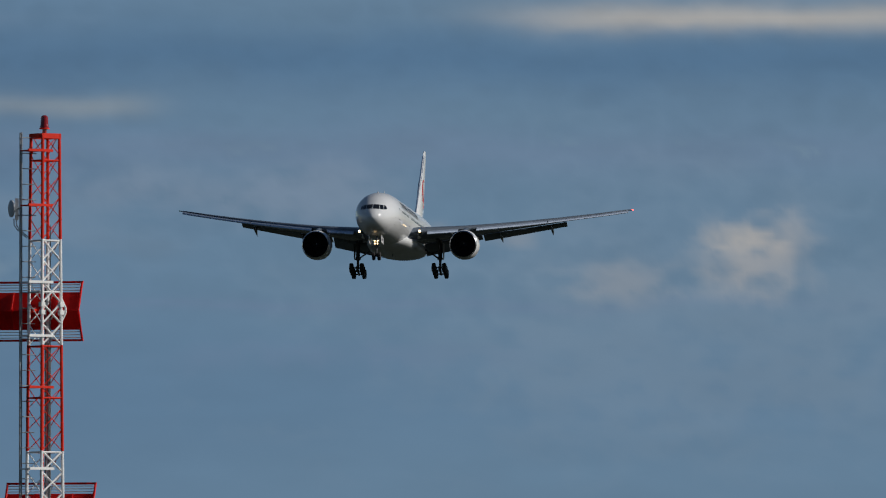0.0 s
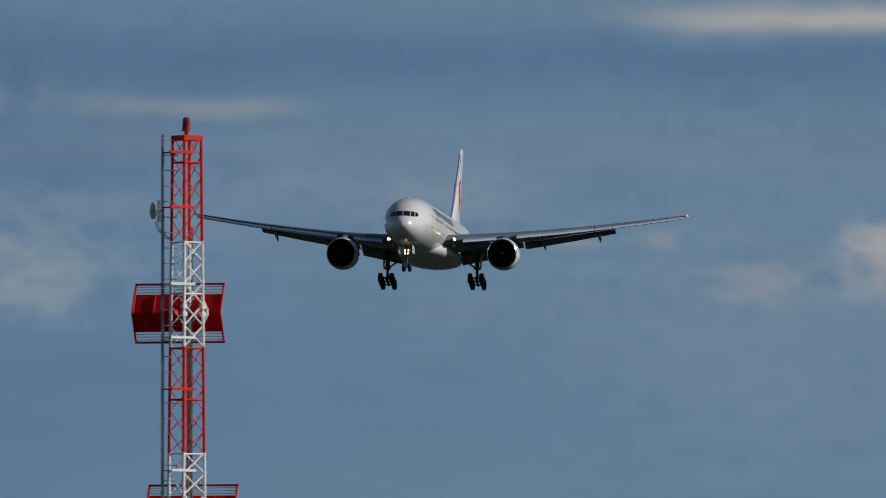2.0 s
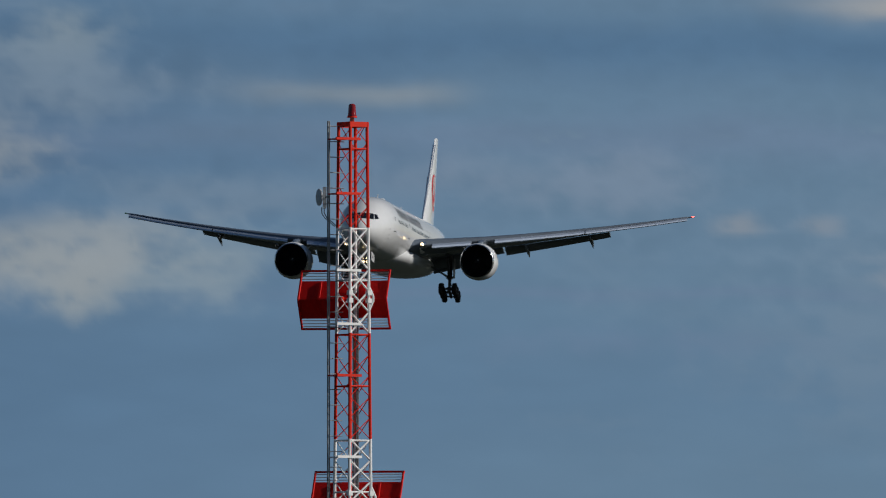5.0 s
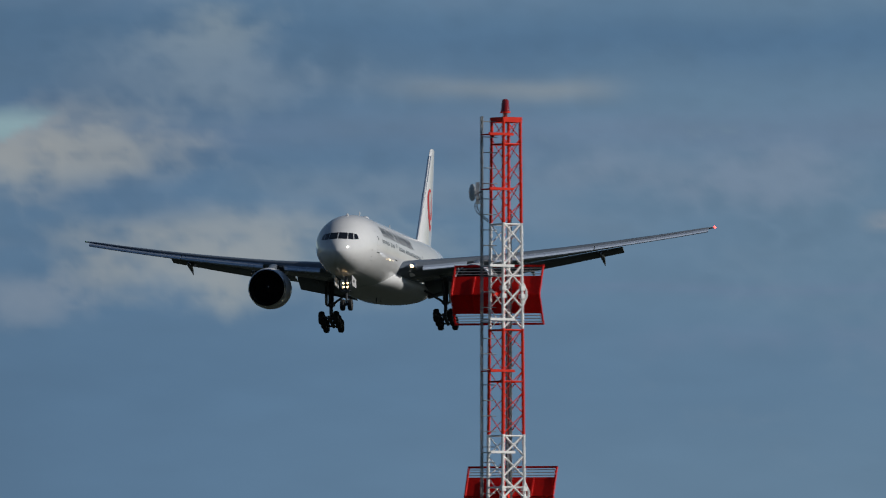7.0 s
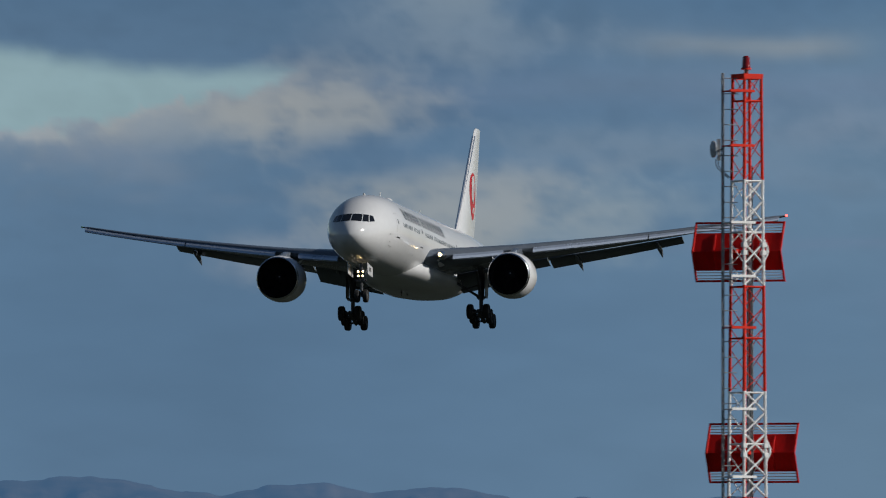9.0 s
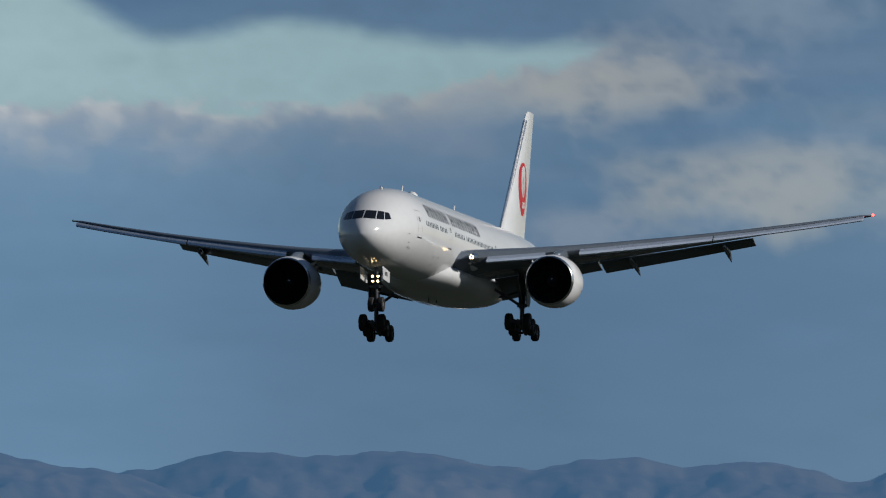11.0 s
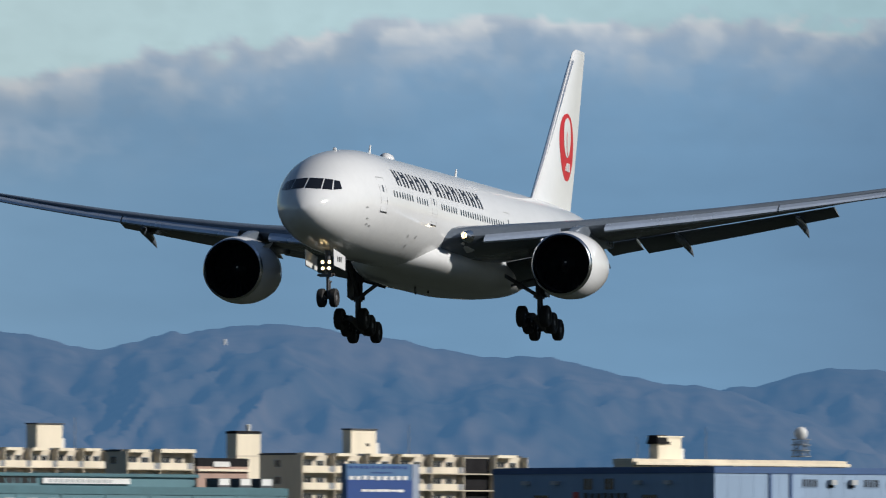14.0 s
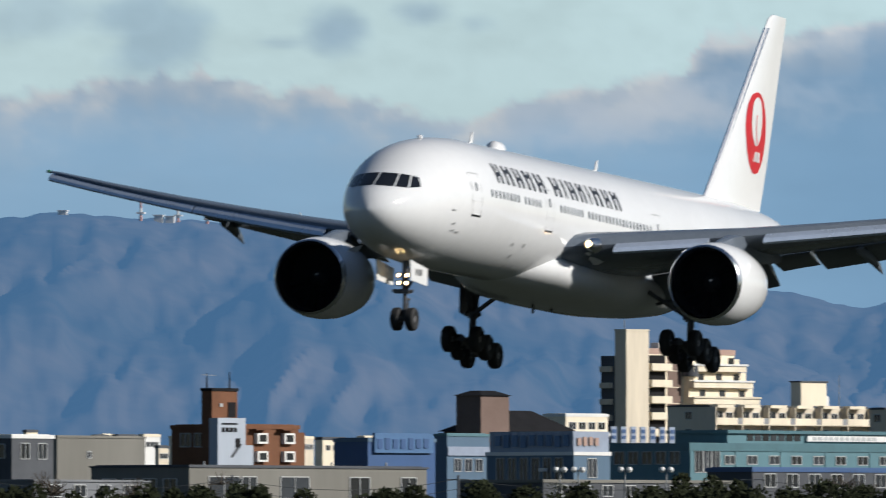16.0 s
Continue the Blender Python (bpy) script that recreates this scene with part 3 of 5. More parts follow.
def wing(side, base):
    ys = (1.5, 3.1, 5, 7.5, 9.8, 13, 17, 21.5, 26, 29.6, 30.3, 30.42)
    rings = []
    for y in ys:
        le, te = wing_le(y), wing_te(y)
        if y > 29.6:
            le += (y - 29.6) * 0.8
        k = 0.4 if y > 30.4 else 1
        r = foil(le, te - le, y, wing_z(y) + 0.35, wing_t(y) * k, wing_w(y), cut=0.80 if y < 22 else 1.0)
        rings.append([(p[0], p[1] * side, p[2]) for p in r])
    w = part("wing", Shape().loft(rings), GREY, base, "grey swept wing with flaps down", True)
    # slats: drooped leading edge strips, in three lengths
    for y0, y1 in ((4.9, 8.7), (11.0, 19.8), (19.9, 29.9)):
        rings = []
        for y in np.linspace(y0, y1, 5):
            ch = (wing_te(y) - wing_le(y))
            sl = min(1.25, max(0.8, 0.17 * ch))
            le, z = wing_le(y) - 0.42, wing_z(y) + 0.35 - 0.36
            pr = [(0, -.03), (.05, .12), (.35, .30), (.75, .42), (1, .44), (1, .41), (.7, .34), (.4, .16), (.25, -.02), (.12, -.10)]
            rings.append([(-(le + a * sl), y * side, z + b * sl * 1.05) for a, b in pr])
        part("slat", Shape().loft(rings), SLAT, w, "pale metal leading-edge slat", True)
    # flaps: lowered behind the trailing edge
    for y0, y1, c0, c1, ang, name in ((3.4, 8.9, 3.2, 2.7, 26, "flap"), (9.1, 10.9, 2.2, 2.0, 14, "flaperon"), (11.1, 21.8, 2.3, 1.5, 18, "flap")):
        rings = []
        for y, c in ((y0, c0), ((y0 + y1) / 2, (c0 + c1) / 2), (y1, c1)):
            le = wing_le(y) + 0.79 * (wing_te(y) - wing_le(y)) + 0.15
            z = wing_z(y) + 0.35 - math.sin(wing_w(y)) * 0.8 * (wing_te(y) - wing_le(y)) - 0.12
            rings.append([(p[0], p[1] * side, p[2]) for p in foil(le, c, y, z, 0.9, radians(ang))])
        part(name, Shape().loft(rings), GREY, w, "lowered grey flap", True)
    # canoe fairings of the flap tracks
    for y, ln in ((6.9, 5.2), (13.3, 4.6), (19.9, 3.6)):
        le = wing_te(y) - 0.62 * ln
        z = wing_z(y) - 0.15
        rings = []
        for f, r, dz in ((0, .03, 0), (.12, .17, -.05), (.35, .22, -.12), (.6, .23, -.28), (.85, .14, -.6), (1, .02, -.9)):
            rings.append([(-(le + f * ln), side * y + r * 0.8 * math.cos(k * math.pi / 6), z + dz + r * 1.35 * math.sin(k * math.pi / 6)) for k in range(12)])
        part("flap_track_fairing", Shape().loft(rings), GREY, w, smooth=True)
    part("navigation_light", Shape().lathe([(-.3, .0), (-.2, .07), (.12, .09), (.2, .0)], Matrix.Translation((-39.9, side * 30.42, wing_z(30.4) + .36)), 10), NAV_RED if side > 0 else NAV_GREEN, w, "red wingtip light" if side > 0 else "green wingtip light", True)
    # inboard light set into the root of the leading edge
    lm = Matrix.Translation((-wing_le(4.0) + 0.12, side * 4.0, wing_z(4.0) + .36))
    lamp = part("landing_light", Shape().lathe([(0, .0), (.0, .12), (.02, .12), (.02, 0)], lm, 20), LAMP_WING, w, "lit landing light in the wing root", True)
    part("lamp_hood", Shape().lathe([(-.1, .17), (.72, .17), (.74, .18), (.6, .25), (.25, .33), (-.3, .38)], lm, 24, False), METAL, lamp, "bare metal lamp fairing", True)
    part("root_fairing", Shape().lathe([(-1.6, .75), (-.7, .52), (-.1, .32), (.05, .2), (.06, .0)], Matrix.Translation((-wing_le(3.85) - 0.1, side * 3.55, wing_z(3.9) + .28)), 20), WHITE, w, "white wing root", True)


def engine(side, base):
    m = Matrix.Translation((-20.35, side * 9.8, -2.53)) @ Matrix.Rotation(radians(1.5), 4, "Y")
    y_flip = Matrix.Rotation(math.pi, 4, "Z")     # so that the profile runs aft
    mm = m @ y_flip
    cowl = part("nacelle", Shape().lathe([(.28, 1.79), (.6, 1.87), (1.2, 1.94), (2.0, 1.96), (3.2, 1.90), (4.3, 1.74), (5.1, 1.58), (5.12, 1.50), (4.6, 1.5)], mm, 56, False), WHITE, base, "white engine nacelle with a bare metal lip", True)
    part("inlet_lip", Shape().lathe([(.45, 1.585), (.2, 1.61), (.05, 1.66), (0, 1.70), (.03, 1.745), (.12, 1.775), (.285, 1.795)], mm, 56, False), METAL, cowl, "polished metal inlet lip", True)
    part("inlet_duct", Shape().lathe([(.44, 1.587), (.9, 1.57), (1.55, 1.56), (1.9, 1.56)], mm, 48, False), INNER, cowl, smooth=True)
    part("fan_disc", Shape().lathe([(1.92, 1.57), (1.93, 0)], mm, 48, False), INNER, cowl)
    blade = Shape().add([(1.50, .10, .45), (1.74, -.10, .45), (1.86, -.20, 1.05), (1.88, -.24, 1.54), (1.55, .18, 1.54), (1.5, .16, 1.0)], [(0, 1, 2, 5), (5, 2, 3, 4)]).mesh("fan_blade", FAN)
    for k in range(22):
        part("fan_blade", blade, FAN, cowl).matrix_basis = mm @ Matrix.Rotation(2 * math.pi * k / 22, 4, "X")
    spin = part("spinner", Shape().lathe([(1.02, .0), (1.08, .09), (1.3, .28), (1.58, .46), (1.6, 0)], mm, 28), INNER, cowl, "dark cone with a white mark", True)
    part("spinner_mark", Shape().box(1.10, 1.16, -.05, .05, .10, .2, mm), MARK, spin)
    part("core_nozzle", Shape().lathe([(4.4, 1.1), (5.4, .95), (6.6, .72), (6.62, .55), (6.0, .5), (7.1, .0)], mm, 40), STEEL, cowl, "heat-stained core nozzle", True)
    part("strake", Shape().add([(-21.6, side * 9.8 - side * 1.45, -1.18), (-23.0, side * 9.8 - side * 1.45, -1.22), (-23.0, side * 9.8 - side * 1.75, -.82), (-22.0, side * 9.8 - side * 1.62, -1.0)], [(0, 1, 2, 3)]), WHITE, cowl)
    py = Shape()
    rings = []
    for x, zt, zb, w in ((21.8, -.66, -.8, .05), (22.6, -.48, -.85, .22), (24.2, -.12, -.95, .32), (26.5, .05, -1.3, .32), (30.0, -.1, -1.0, .22), (32.5, -.5, -.8, .06)):
        rings.append([(-x, side * 9.8 + dx * w, z) for dx, z in ((-1, zb), (1, zb), (1, zt), (0.4, zt + .08), (-0.4, zt + .08), (-1, zt))])
    part("pylon", py.loft(rings), GREY, cowl, smooth=True)


def wheel(r, w, m, base, name="wheel"):
    t = part(name, Shape().lathe([(-w * .38, r * .52), (-w * .5, r * .62), (-w * .5, r * .85), (-w * .36, r * .97), (0, r), (w * .36, r * .97), (w * .5, r * .85), (w * .5, r * .62), (w * .38, r * .52)], m, 28), BLACK, base, smooth=True)
    return t


def main_gear(side, base):
    y = side * 5.5
    leg = part("main_gear", Shape().tube((-32.1, y, -1.0), (-32.2, y, -3.7), .27, 14).tube((-32.2, y, -3.6), (-32.2, y, -4.95), .17, 14)
               .tube((-32.2, y - .38, -3.5), (-32.2, y + .38, -3.5), .12, 10), STEEL, base, "six-wheel main landing gear, lowered", True)
    part("side_brace", Shape().tube((-32.0, y - side * .1, -3.5), (-31.2, y - side * 2.3, -2.1), .11, 10).tube((-32.3, y, -2.4), (-32.0, y - side * 1.7, -2.9), .07, 8), STEEL, leg, smooth=True)
    part("drag_brace", Shape().tube((-32.1, y, -3.4), (-30.0, y, -1.5), .11, 10).tube((-32.3, y, -3.2), (-33.8, y, -1.6), .09, 10), STEEL, leg, smooth=True)
    part("torque_link", Shape().box(-33.0, -32.2, y - .12, y + .12, -4.3, -4.18).box(-33.0, -32.3, y - .1, y + .1, -4.8, -4.68).tube((-33.0, y, -4.24), (-32.95, y, -4.75), .06), STEEL, leg)
    tilt = Matrix.Translation((-32.2, y, -5.1)) @ Matrix.Rotation(radians(-12), 4, "Y")
    bogie = part("bogie_beam", Shape().tube(tilt @ Vector((1.65, 0, 0)), tilt @ Vector((-1.65, 0, 0)), .17, 12), STEEL, leg, smooth=True)
    for dx in (-1.47, 0, 1.47):
        part("axle", Shape().tube(tilt @ Vector((dx, -.9, 0)), tilt @ Vector((dx, .9, 0)), .09, 10), STEEL, leg, smooth=True)
        for dy in (-.70, .70):
            m = tilt @ Matrix.Translation((dx, dy, 0)) @ Matrix.Rotation(radians(90), 4, "Z")
            wheel(.64, .50, m, leg)
            part("hub", Shape().lathe([(-.2, .12), (-.14, .33), (.14, .33), (.2, .12)], m, 18), HUB, leg, smooth=True)
    part("gear_door", Shape().prism([(-33.0, -1.5), (-31.4, -1.5), (-31.5, -3.45), (-32.5, -3.6), (-32.9, -3.2)], "y", y + side * .42, y + side * .48), DOORGREY, leg, "grey strut door")
    part("hose", Shape().tube((-31.9, y + .1, -2.6), (-31.95, y + .2, -4.9), .03, 6).tube((-32.5, y - .1, -2.6), (-32.5, y - .2, -4.9), .03, 6), BLACK, leg, smooth=True)


def nose_gear(base):
    leg = part("nose_gear", Shape().tube((-5.75, 0, -2.3), (-5.85, 0, -4.1), .15, 14).tube((-5.85, 0, -4.0), (-5.9, 0, -5.3), .095, 12)
               .tube((-5.9, -.48, -5.32), (-5.9, .48, -5.32), .075, 10).tube((-5.85, -.28, -4.05), (-5.85, .28, -4.05), .09, 10), STEEL, base, "two-wheel nose landing gear, lowered", True)
    part("drag_brace", Shape().tube((-5.85, .12, -3.9), (-7.6, .3, -2.6), .06, 8).tube((-5.85, -.12, -3.9), (-7.6, -.3, -2.6), .06, 8), STEEL, leg, smooth=True)
    part("torque_link", Shape().box(-6.35, -5.9, -.1, .1, -4.42, -4.34).box(-6.35, -5.95, -.1, .1, -4.95, -4.87).tube((-6.35, 0, -4.38), (-6.3, 0, -4.9), .05), STEEL, leg)
    part("steering_unit", Shape().box(-5.65, -5.3, -.36, .36, -4.16, -3.98).tube((-5.5, -.5, -4.05), (-5.5, .5, -4.05), .07), STEEL, leg)
    for dy in (-.36, .36):
        m = Matrix.Translation((-5.9, dy, -5.32)) @ Matrix.Rotation(radians(90), 4, "Z")
        wheel(.54, .40, m, leg)
        part("hub", Shape().lathe([(-.17, .1), (-.12, .27), (.12, .27), (.17, .1)], m, 18), HUB, leg, smooth=True)
    for side in (1, -1):
        d = part("gear_door", Shape().prism([(-4.0, -2.68), (-6.5, -2.95), (-6.5, -3.75), (-4.15, -3.62)], "y", side * .80, side * .84), WHITE, leg, "white nose-gear door")
        if side > 0:
            for k in range(3):
                part("number_bar", Shape().box(-5.0 - k * .34, -4.8 - k * .34, .845, .85, -3.35, -3.05), TITLE, d)
    for dy, z in ((-.2, -3.32), (.2, -3.32), (-.18, -3.68), (.18, -3.68)):
        part("taxi_light", Shape().lathe([(.03, 0), (.03, .085), (.01, .085), (.01, 0)], Matrix.Translation((-5.45, dy, z)), 16), LAMP, leg, "lit landing light")
        part("lamp_housing", Shape().lathe([(0, .13), (-.02, .14), (-.14, .12), (-.22, .04)], Matrix.Translation((-5.45, dy, z)), 14), STEEL, leg, smooth=True)


def build_airliner():
    base = thing("airliner", pose(0, 0, 60), "white wide-body twin-jet airliner landing with gear and flaps down", "airliner")
    ss = sorted(set(list(np.linspace(0, 1, 9) ** 2 * 3.6) + list(np.linspace(3.6, 14, 16)) + [18, 22, 26, 30, 34, 38] + list(np.linspace(42, 62.9, 18))))
    n = 72
    fus = part("fuselage", Shape().loft([[skin(s, 2 * math.pi * k / n) for k in range(n)] for s in ss]), WHITE, base, "glossy white fuselage", True)
    # belly fairing between the wings
    rings = []
    for s, w, zb in ((17.4, 1.2, -2.7), (18.6, 1.9, -2.9), (20.5, 2.7, -3.15), (23, 3.25, -3.42), (28, 3.66, -3.48), (34, 3.62, -3.46), (37.5, 3.3, -3.3), (40.5, 2.5, -3.05), (42.5, 1.5, -2.8)):
        zt = -0.9
        rings.append([(-s, w * math.copysign(abs(math.cos(a)) ** 0.95, math.cos(a)), (zt + zb) / 2 + (zt - zb) / 2 * math.copysign(abs(math.sin(a)) ** 0.92, math.sin(a))) for a in np.linspace(0, 2 * math.pi, 40, endpoint=False)])
    part("belly_fairing", Shape().loft(rings), WHITE, base, "white wing-body fairing", True)
    # cockpit windows: two panes ahead, two on each side
    for side in (1, -1):
        for q in (((.04, .27), (.86, .23), (.80, .88), (.04, .92)), ((.92, .23), (1.37, .21), (1.26, .83), (.86, .88)), ((1.43, .22), (1.76, .30), (1.56, .75), (1.32, .82))):
            def corner(a, b, q=q):
                y = (q[0][0] * (1 - a) + q[1][0] * a) * (1 - b) + (q[3][0] * (1 - a) + q[2][0] * a) * b
                z = (q[0][1] * (1 - a) + q[1][1] * a) * (1 - b) + (q[3][1] * (1 - a) + q[2][1] * a) * b
                return skin_front(y * side, z + RISE)
            part("cockpit_window", patch(corner, 8, 5), GLASS, fus, "dark cockpit pane", True)
    # cabin windows: one shared pane mesh, set along both sides
    ang = math.asin((0.76 - RISE) / 3.1)
    pane = Shape().prism([(-.13 * c, -.19 * d) for c, d in ((-1, -.5), (-.5, -1), (.5, -1), (1, -.5), (1, .5), (.5, 1), (-.5, 1), (-1, .5))], "y", -.02, .006).mesh("cabin_window", PANE)
    for side in (1, -1):
        s = 9.0
        while s < 52:
            if not any(a < s < b for a, b in DOOR_GAPS):
                w = part("cabin_window", pane, PANE, fus)
                p = skin_side(s, 0.76, side, 0.0)
                nrm = Vector((0, side * math.cos(ang), math.sin(ang)))
                xa = Vector((-side, 0, 0))
                w.matrix_basis = Matrix((( xa.x, nrm.x, xa.cross(nrm).x, p.x), (xa.y, nrm.y, xa.cross(nrm).y, p.y), (xa.z, nrm.z, xa.cross(nrm).z, p.z), (0, 0, 0, 1)))
            s += 0.533
        # cabin doors: thin grey outlines, a sill and a small pane
        for s0, s1, zb, zt in DOORS:
            d = part("cabin_door", side_plate(s0, s1, zb, zt, side, 0.006), WHITE, fus, "white cabin door with a grey outline")
            for a, b, c, e in ((s0, s0 + .05, zb, zt), (s1 - .05, s1, zb, zt), (s0, s1, zt - .05, zt), (s0, s1, zb - .09, zb)):
                part("seam", side_plate(a, b, c, e, side, 0.014), TITLE if c < zb else SEAM, d)
            part("door_pane", side_plate((s0 + s1) / 2 - .1, (s0 + s1) / 2 + .1, .72, 1.1, side, 0.016), PANE, d)
        # airline title: dark upright strokes, two words
        s = 10.1
        for k, wd in enumerate(TITLE_WIDTHS):
            if wd:
                for a, b, c, e in ((0, .34, 0, 1), (.66, 1, 0, 1), (.3, .7, .62 if k % 2 else .38, .80 if k % 2 else .56)):
                    part("title_bar", side_plate(s + a * wd, s + b * wd, TITLE_Z[0] + (TITLE_Z[1] - TITLE_Z[0]) * c, TITLE_Z[0] + (TITLE_Z[1] - TITLE_Z[0]) * e, side, 0.01, 0.0), TITLE, fus)
                s += wd + 0.46
            else:
                s += 0.75
        wing(side, base)
        engine(side, base)
        main_gear(side, base)
        # tailplane
        rings = []
        for y, le, te, z in ((.4, 53.6, 60.8, 1.15), (2, 54.8, 60.9, 1.35), (6, 57.9, 62.2, 1.95), (10.5, 61.3, 63.7, 2.6), (10.77, 61.8, 63.7, 2.64)):
            rings.append([(p[0], p[1] * side, p[2]) for p in foil(le, te - le, y, z, 0.75)])
        part("tailplane", Shape().loft(rings), GREY, base, "grey tailplane", True)
        # small probes, vents and the long light reflection rail on the side
        for s, z in ((4.6, -.35), (5.1, -1.25), (5.6, -1.3), (4.9, -.95)):
            part("probe", side_plate(s, s + .28, z, z + .07, side, 0.03), SEAM, fus)
        for s, z in ((13.2, -1.4), (14.0, -1.9), (14.8, -1.35), (15.6, -2.3), (14.6, -2.35)):
            part("vent", side_plate(s, s + .3, z, z + .16, side, 0.01), SEAM, fus)
    # fin with emblem
    rings = []
    for z, le, te in ((2.2, 49.5, 60.0), (3.2, 50.6, 60.3), (6, 53.5, 61.4), (9, 56.5, 62.4), (12, 59.5, 63.35), (13.3, 60.8, 63.8), (13.55, 61.4, 63.85)):
        ch = te - le
        rings.append([(-(le + fx * ch), fz * ch * 0.72, z) for fx, fz in FOIL])
    fin = part("fin", Shape().loft(rings), WHITE, base, "white fin with a round red emblem", True)
    fin_y = lambda s, z: 0.72 * float(np.interp((s - np.interp(z, [2.2, 13.55], [49.5, 61.2])) / np.interp(z, [2.2, 13.55], [10.5, 2.7]), [0, .05, .14, .3, .5, .7, .86, 1], [0, .042, .06, .068, .058, .036, .018, .002])) * np.interp(z, [2.2, 13.55], [10.5, 2.7])
    part("fin_edge", Shape().loft([[(-(le + a), b, z) for a, b in ((-.03, 0), (.22, .15), (.3, .16), (.3, -.16), (.22, -.15))] for z, le in ((3.4, 50.82), (12.8, 60.3))]), METAL, fin, "bare metal leading edge")
    cz, cs, rr = 7.35, 58.6, 2.05
    for side in (1, -1):
        def disc(r0, r1, a0, a1, dz=0.0, out=0.02, ds=0.0, sx=1.0):
            def pt(a, b):
                t = radians(a0 + (a1 - a0) * a)
                r = r0 + (r1 - r0) * b
                s, z = cs + ds + r * sx * math.cos(t), cz + dz + r * math.sin(t)
                return Vector((-s, side * (fin_y(s, z) + out), z))
            return patch(pt, 40, 3)
        em = part("emblem", disc(0.02, rr, 0, 360), RED, fin, "round red emblem")
        part("emblem_inner", disc(0.02, 1.22, 0, 360, 0.58, 0.035, 0, 0.84), WHITE, em, "white oval")
        part("emblem_stem", disc(1.02, 1.16, 150, 235, 0.35, 0.045, .85), RED, em)
        for k in range(3):
            part("emblem_bar", patch(lambda a, b, k=k: Vector((-(cs - .62 + k * .45 + .3 * a), side * (fin_y(cs, cz - 1.2) + .05), cz - 1.45 + .5 * b)), 2, 2), WHITE, em)
    # antennas and domes on the crown and belly
    part("antenna_blade", Shape().prism([(-14.2, 3.2), (-14.7, 3.2), (-14.8, 4.0), (-14.65, 4.0)], "y", -.03, .03), WHITE, fus)
    part("satellite_dome", Shape().lathe([(-.75, 0), (-.6, .3), (-.2, .42), (.3, .42), (.6, .25), (.72, 0)], Matrix.Translation((-18.3, 0, 3.42)), 20), WHITE, fus, "low white dome", True)
    part("antenna_blade", Shape().prism([(-33.2, 3.3), (-33.7, 3.3), (-33.8, 4.1), (-33.65, 4.1)], "y", -.03, .03), WHITE, fus)
    part("beacon", Shape().lathe([(-.16, 0), (-.1, .1), (.1, .1), (.16, 0)], Matrix.Translation((-7.2, 0, 3.2)), 12), WHITE, fus, smooth=True)
    for s, h in ((24.2, .9), (27.0, .4)):
        part("belly_blade", Shape().prism([(-s, -2.4), (-s - .55, -2.4), (-s - .62, -3.4 - h * .5), (-s - .42, -3.4 - h * .5)], "y", -.03, .03), DARKGREY, fus)
    nose_gear(base)
    return base


# Slat metal is tinted blue to stand in for reflected sky.
SLAT = material("slat_metal_sky_tint", (0.52, 0.60, 0.72), 0.25, 0.5, dirt=0.2, scale=0.6, fine=5)
LAMP_WING = glow("wing_light", (1.0, 0.72, 0.36), 10.0)
NAV_GREEN = glow("nav_green", (0.02, 0.12, 0.06), 0.05)
MARK = material("spinner_white", (0.7, 0.7, 0.7), 0.5)
HUB = material("wheel_hub", (0.22, 0.22, 0.23), 0.5, 0.4, dirt=0.4, scale=3)
DOORGREY = material("gear_door_grey", (0.12, 0.125, 0.13), 0.5, dirt=0.2)
DOORS = ((6.55, 7.65, -0.38, 1.56), (16.9, 18.0, -0.38, 1.56), (33.6, 34.7, -0.38, 1.56), (49.2, 50.3, -0.38, 1.56))
DOOR_GAPS = ((16.3, 18.6), (33.0, 35.2), (48.6, 51.0), (13.0, 13.6), (22.6, 23.2))
TITLE_WIDTHS = (.90, 1.15, 1.05, 1.15, 1.15, 0, 1.15, .42, 1.05, .92, .42, 1.15, .92, 1.0)
TITLE_Z = (1.32, 2.22)
airliner = build_airliner()
# ---- the town beyond the airfield: all houses stand on one street grid, turned 50 degrees ----
GRID = 50.0
COSG, SING = math.cos(radians(GRID)), math.sin(radians(GRID))
CREAM = material("cream_render", (0.82, 0.73, 0.57), 0.85, dirt=0.22, scale=0.15, fine=1.5, streak=True)
CREAM2 = material("pale_concrete", (0.70, 0.62, 0.49), 0.85, dirt=0.25, scale=0.15, fine=1.5, streak=True)
PINK = material("pinkish_render", (0.42, 0.29, 0.24), 0.85, dirt=0.2, scale=0.2, fine=1.5)
BLUE = material("blue_cladding", (0.08, 0.145, 0.22), 0.6, dirt=0.18, scale=0.1, fine=1.2, streak=True)
HALLBLUE = material("hall_blue_cladding", (0.24, 0.34, 0.48), 0.6, dirt=0.18, scale=0.1, fine=1.2, streak=True)
DEEPBLUE = material("deep_blue_trim", (0.035, 0.09, 0.22), 0.5, dirt=0.2, scale=0.2)
# Teal, brown, beige and grey walls below are darkened to carry cloud shade.
TEAL = material("teal_cladding", (0.085, 0.19, 0.225), 0.6, dirt=0.2, scale=0.1, fine=1.2, streak=True)
TEALROOF = material("teal_sheet_roof", (0.06, 0.15, 0.18), 0.5, dirt=0.25, scale=0.2, fine=2)
BRICK = material("brown_tile_wall", (0.16, 0.058, 0.02), 0.7, dirt=0.3, scale=0.3, fine=2.5)
TAN = material("brown_render", (0.17, 0.115, 0.095), 0.8, dirt=0.2, scale=0.3, fine=2)
BEIGE = material("beige_wall", (0.18, 0.175, 0.155), 0.85, dirt=0.2, scale=0.12, fine=1.2, streak=True)
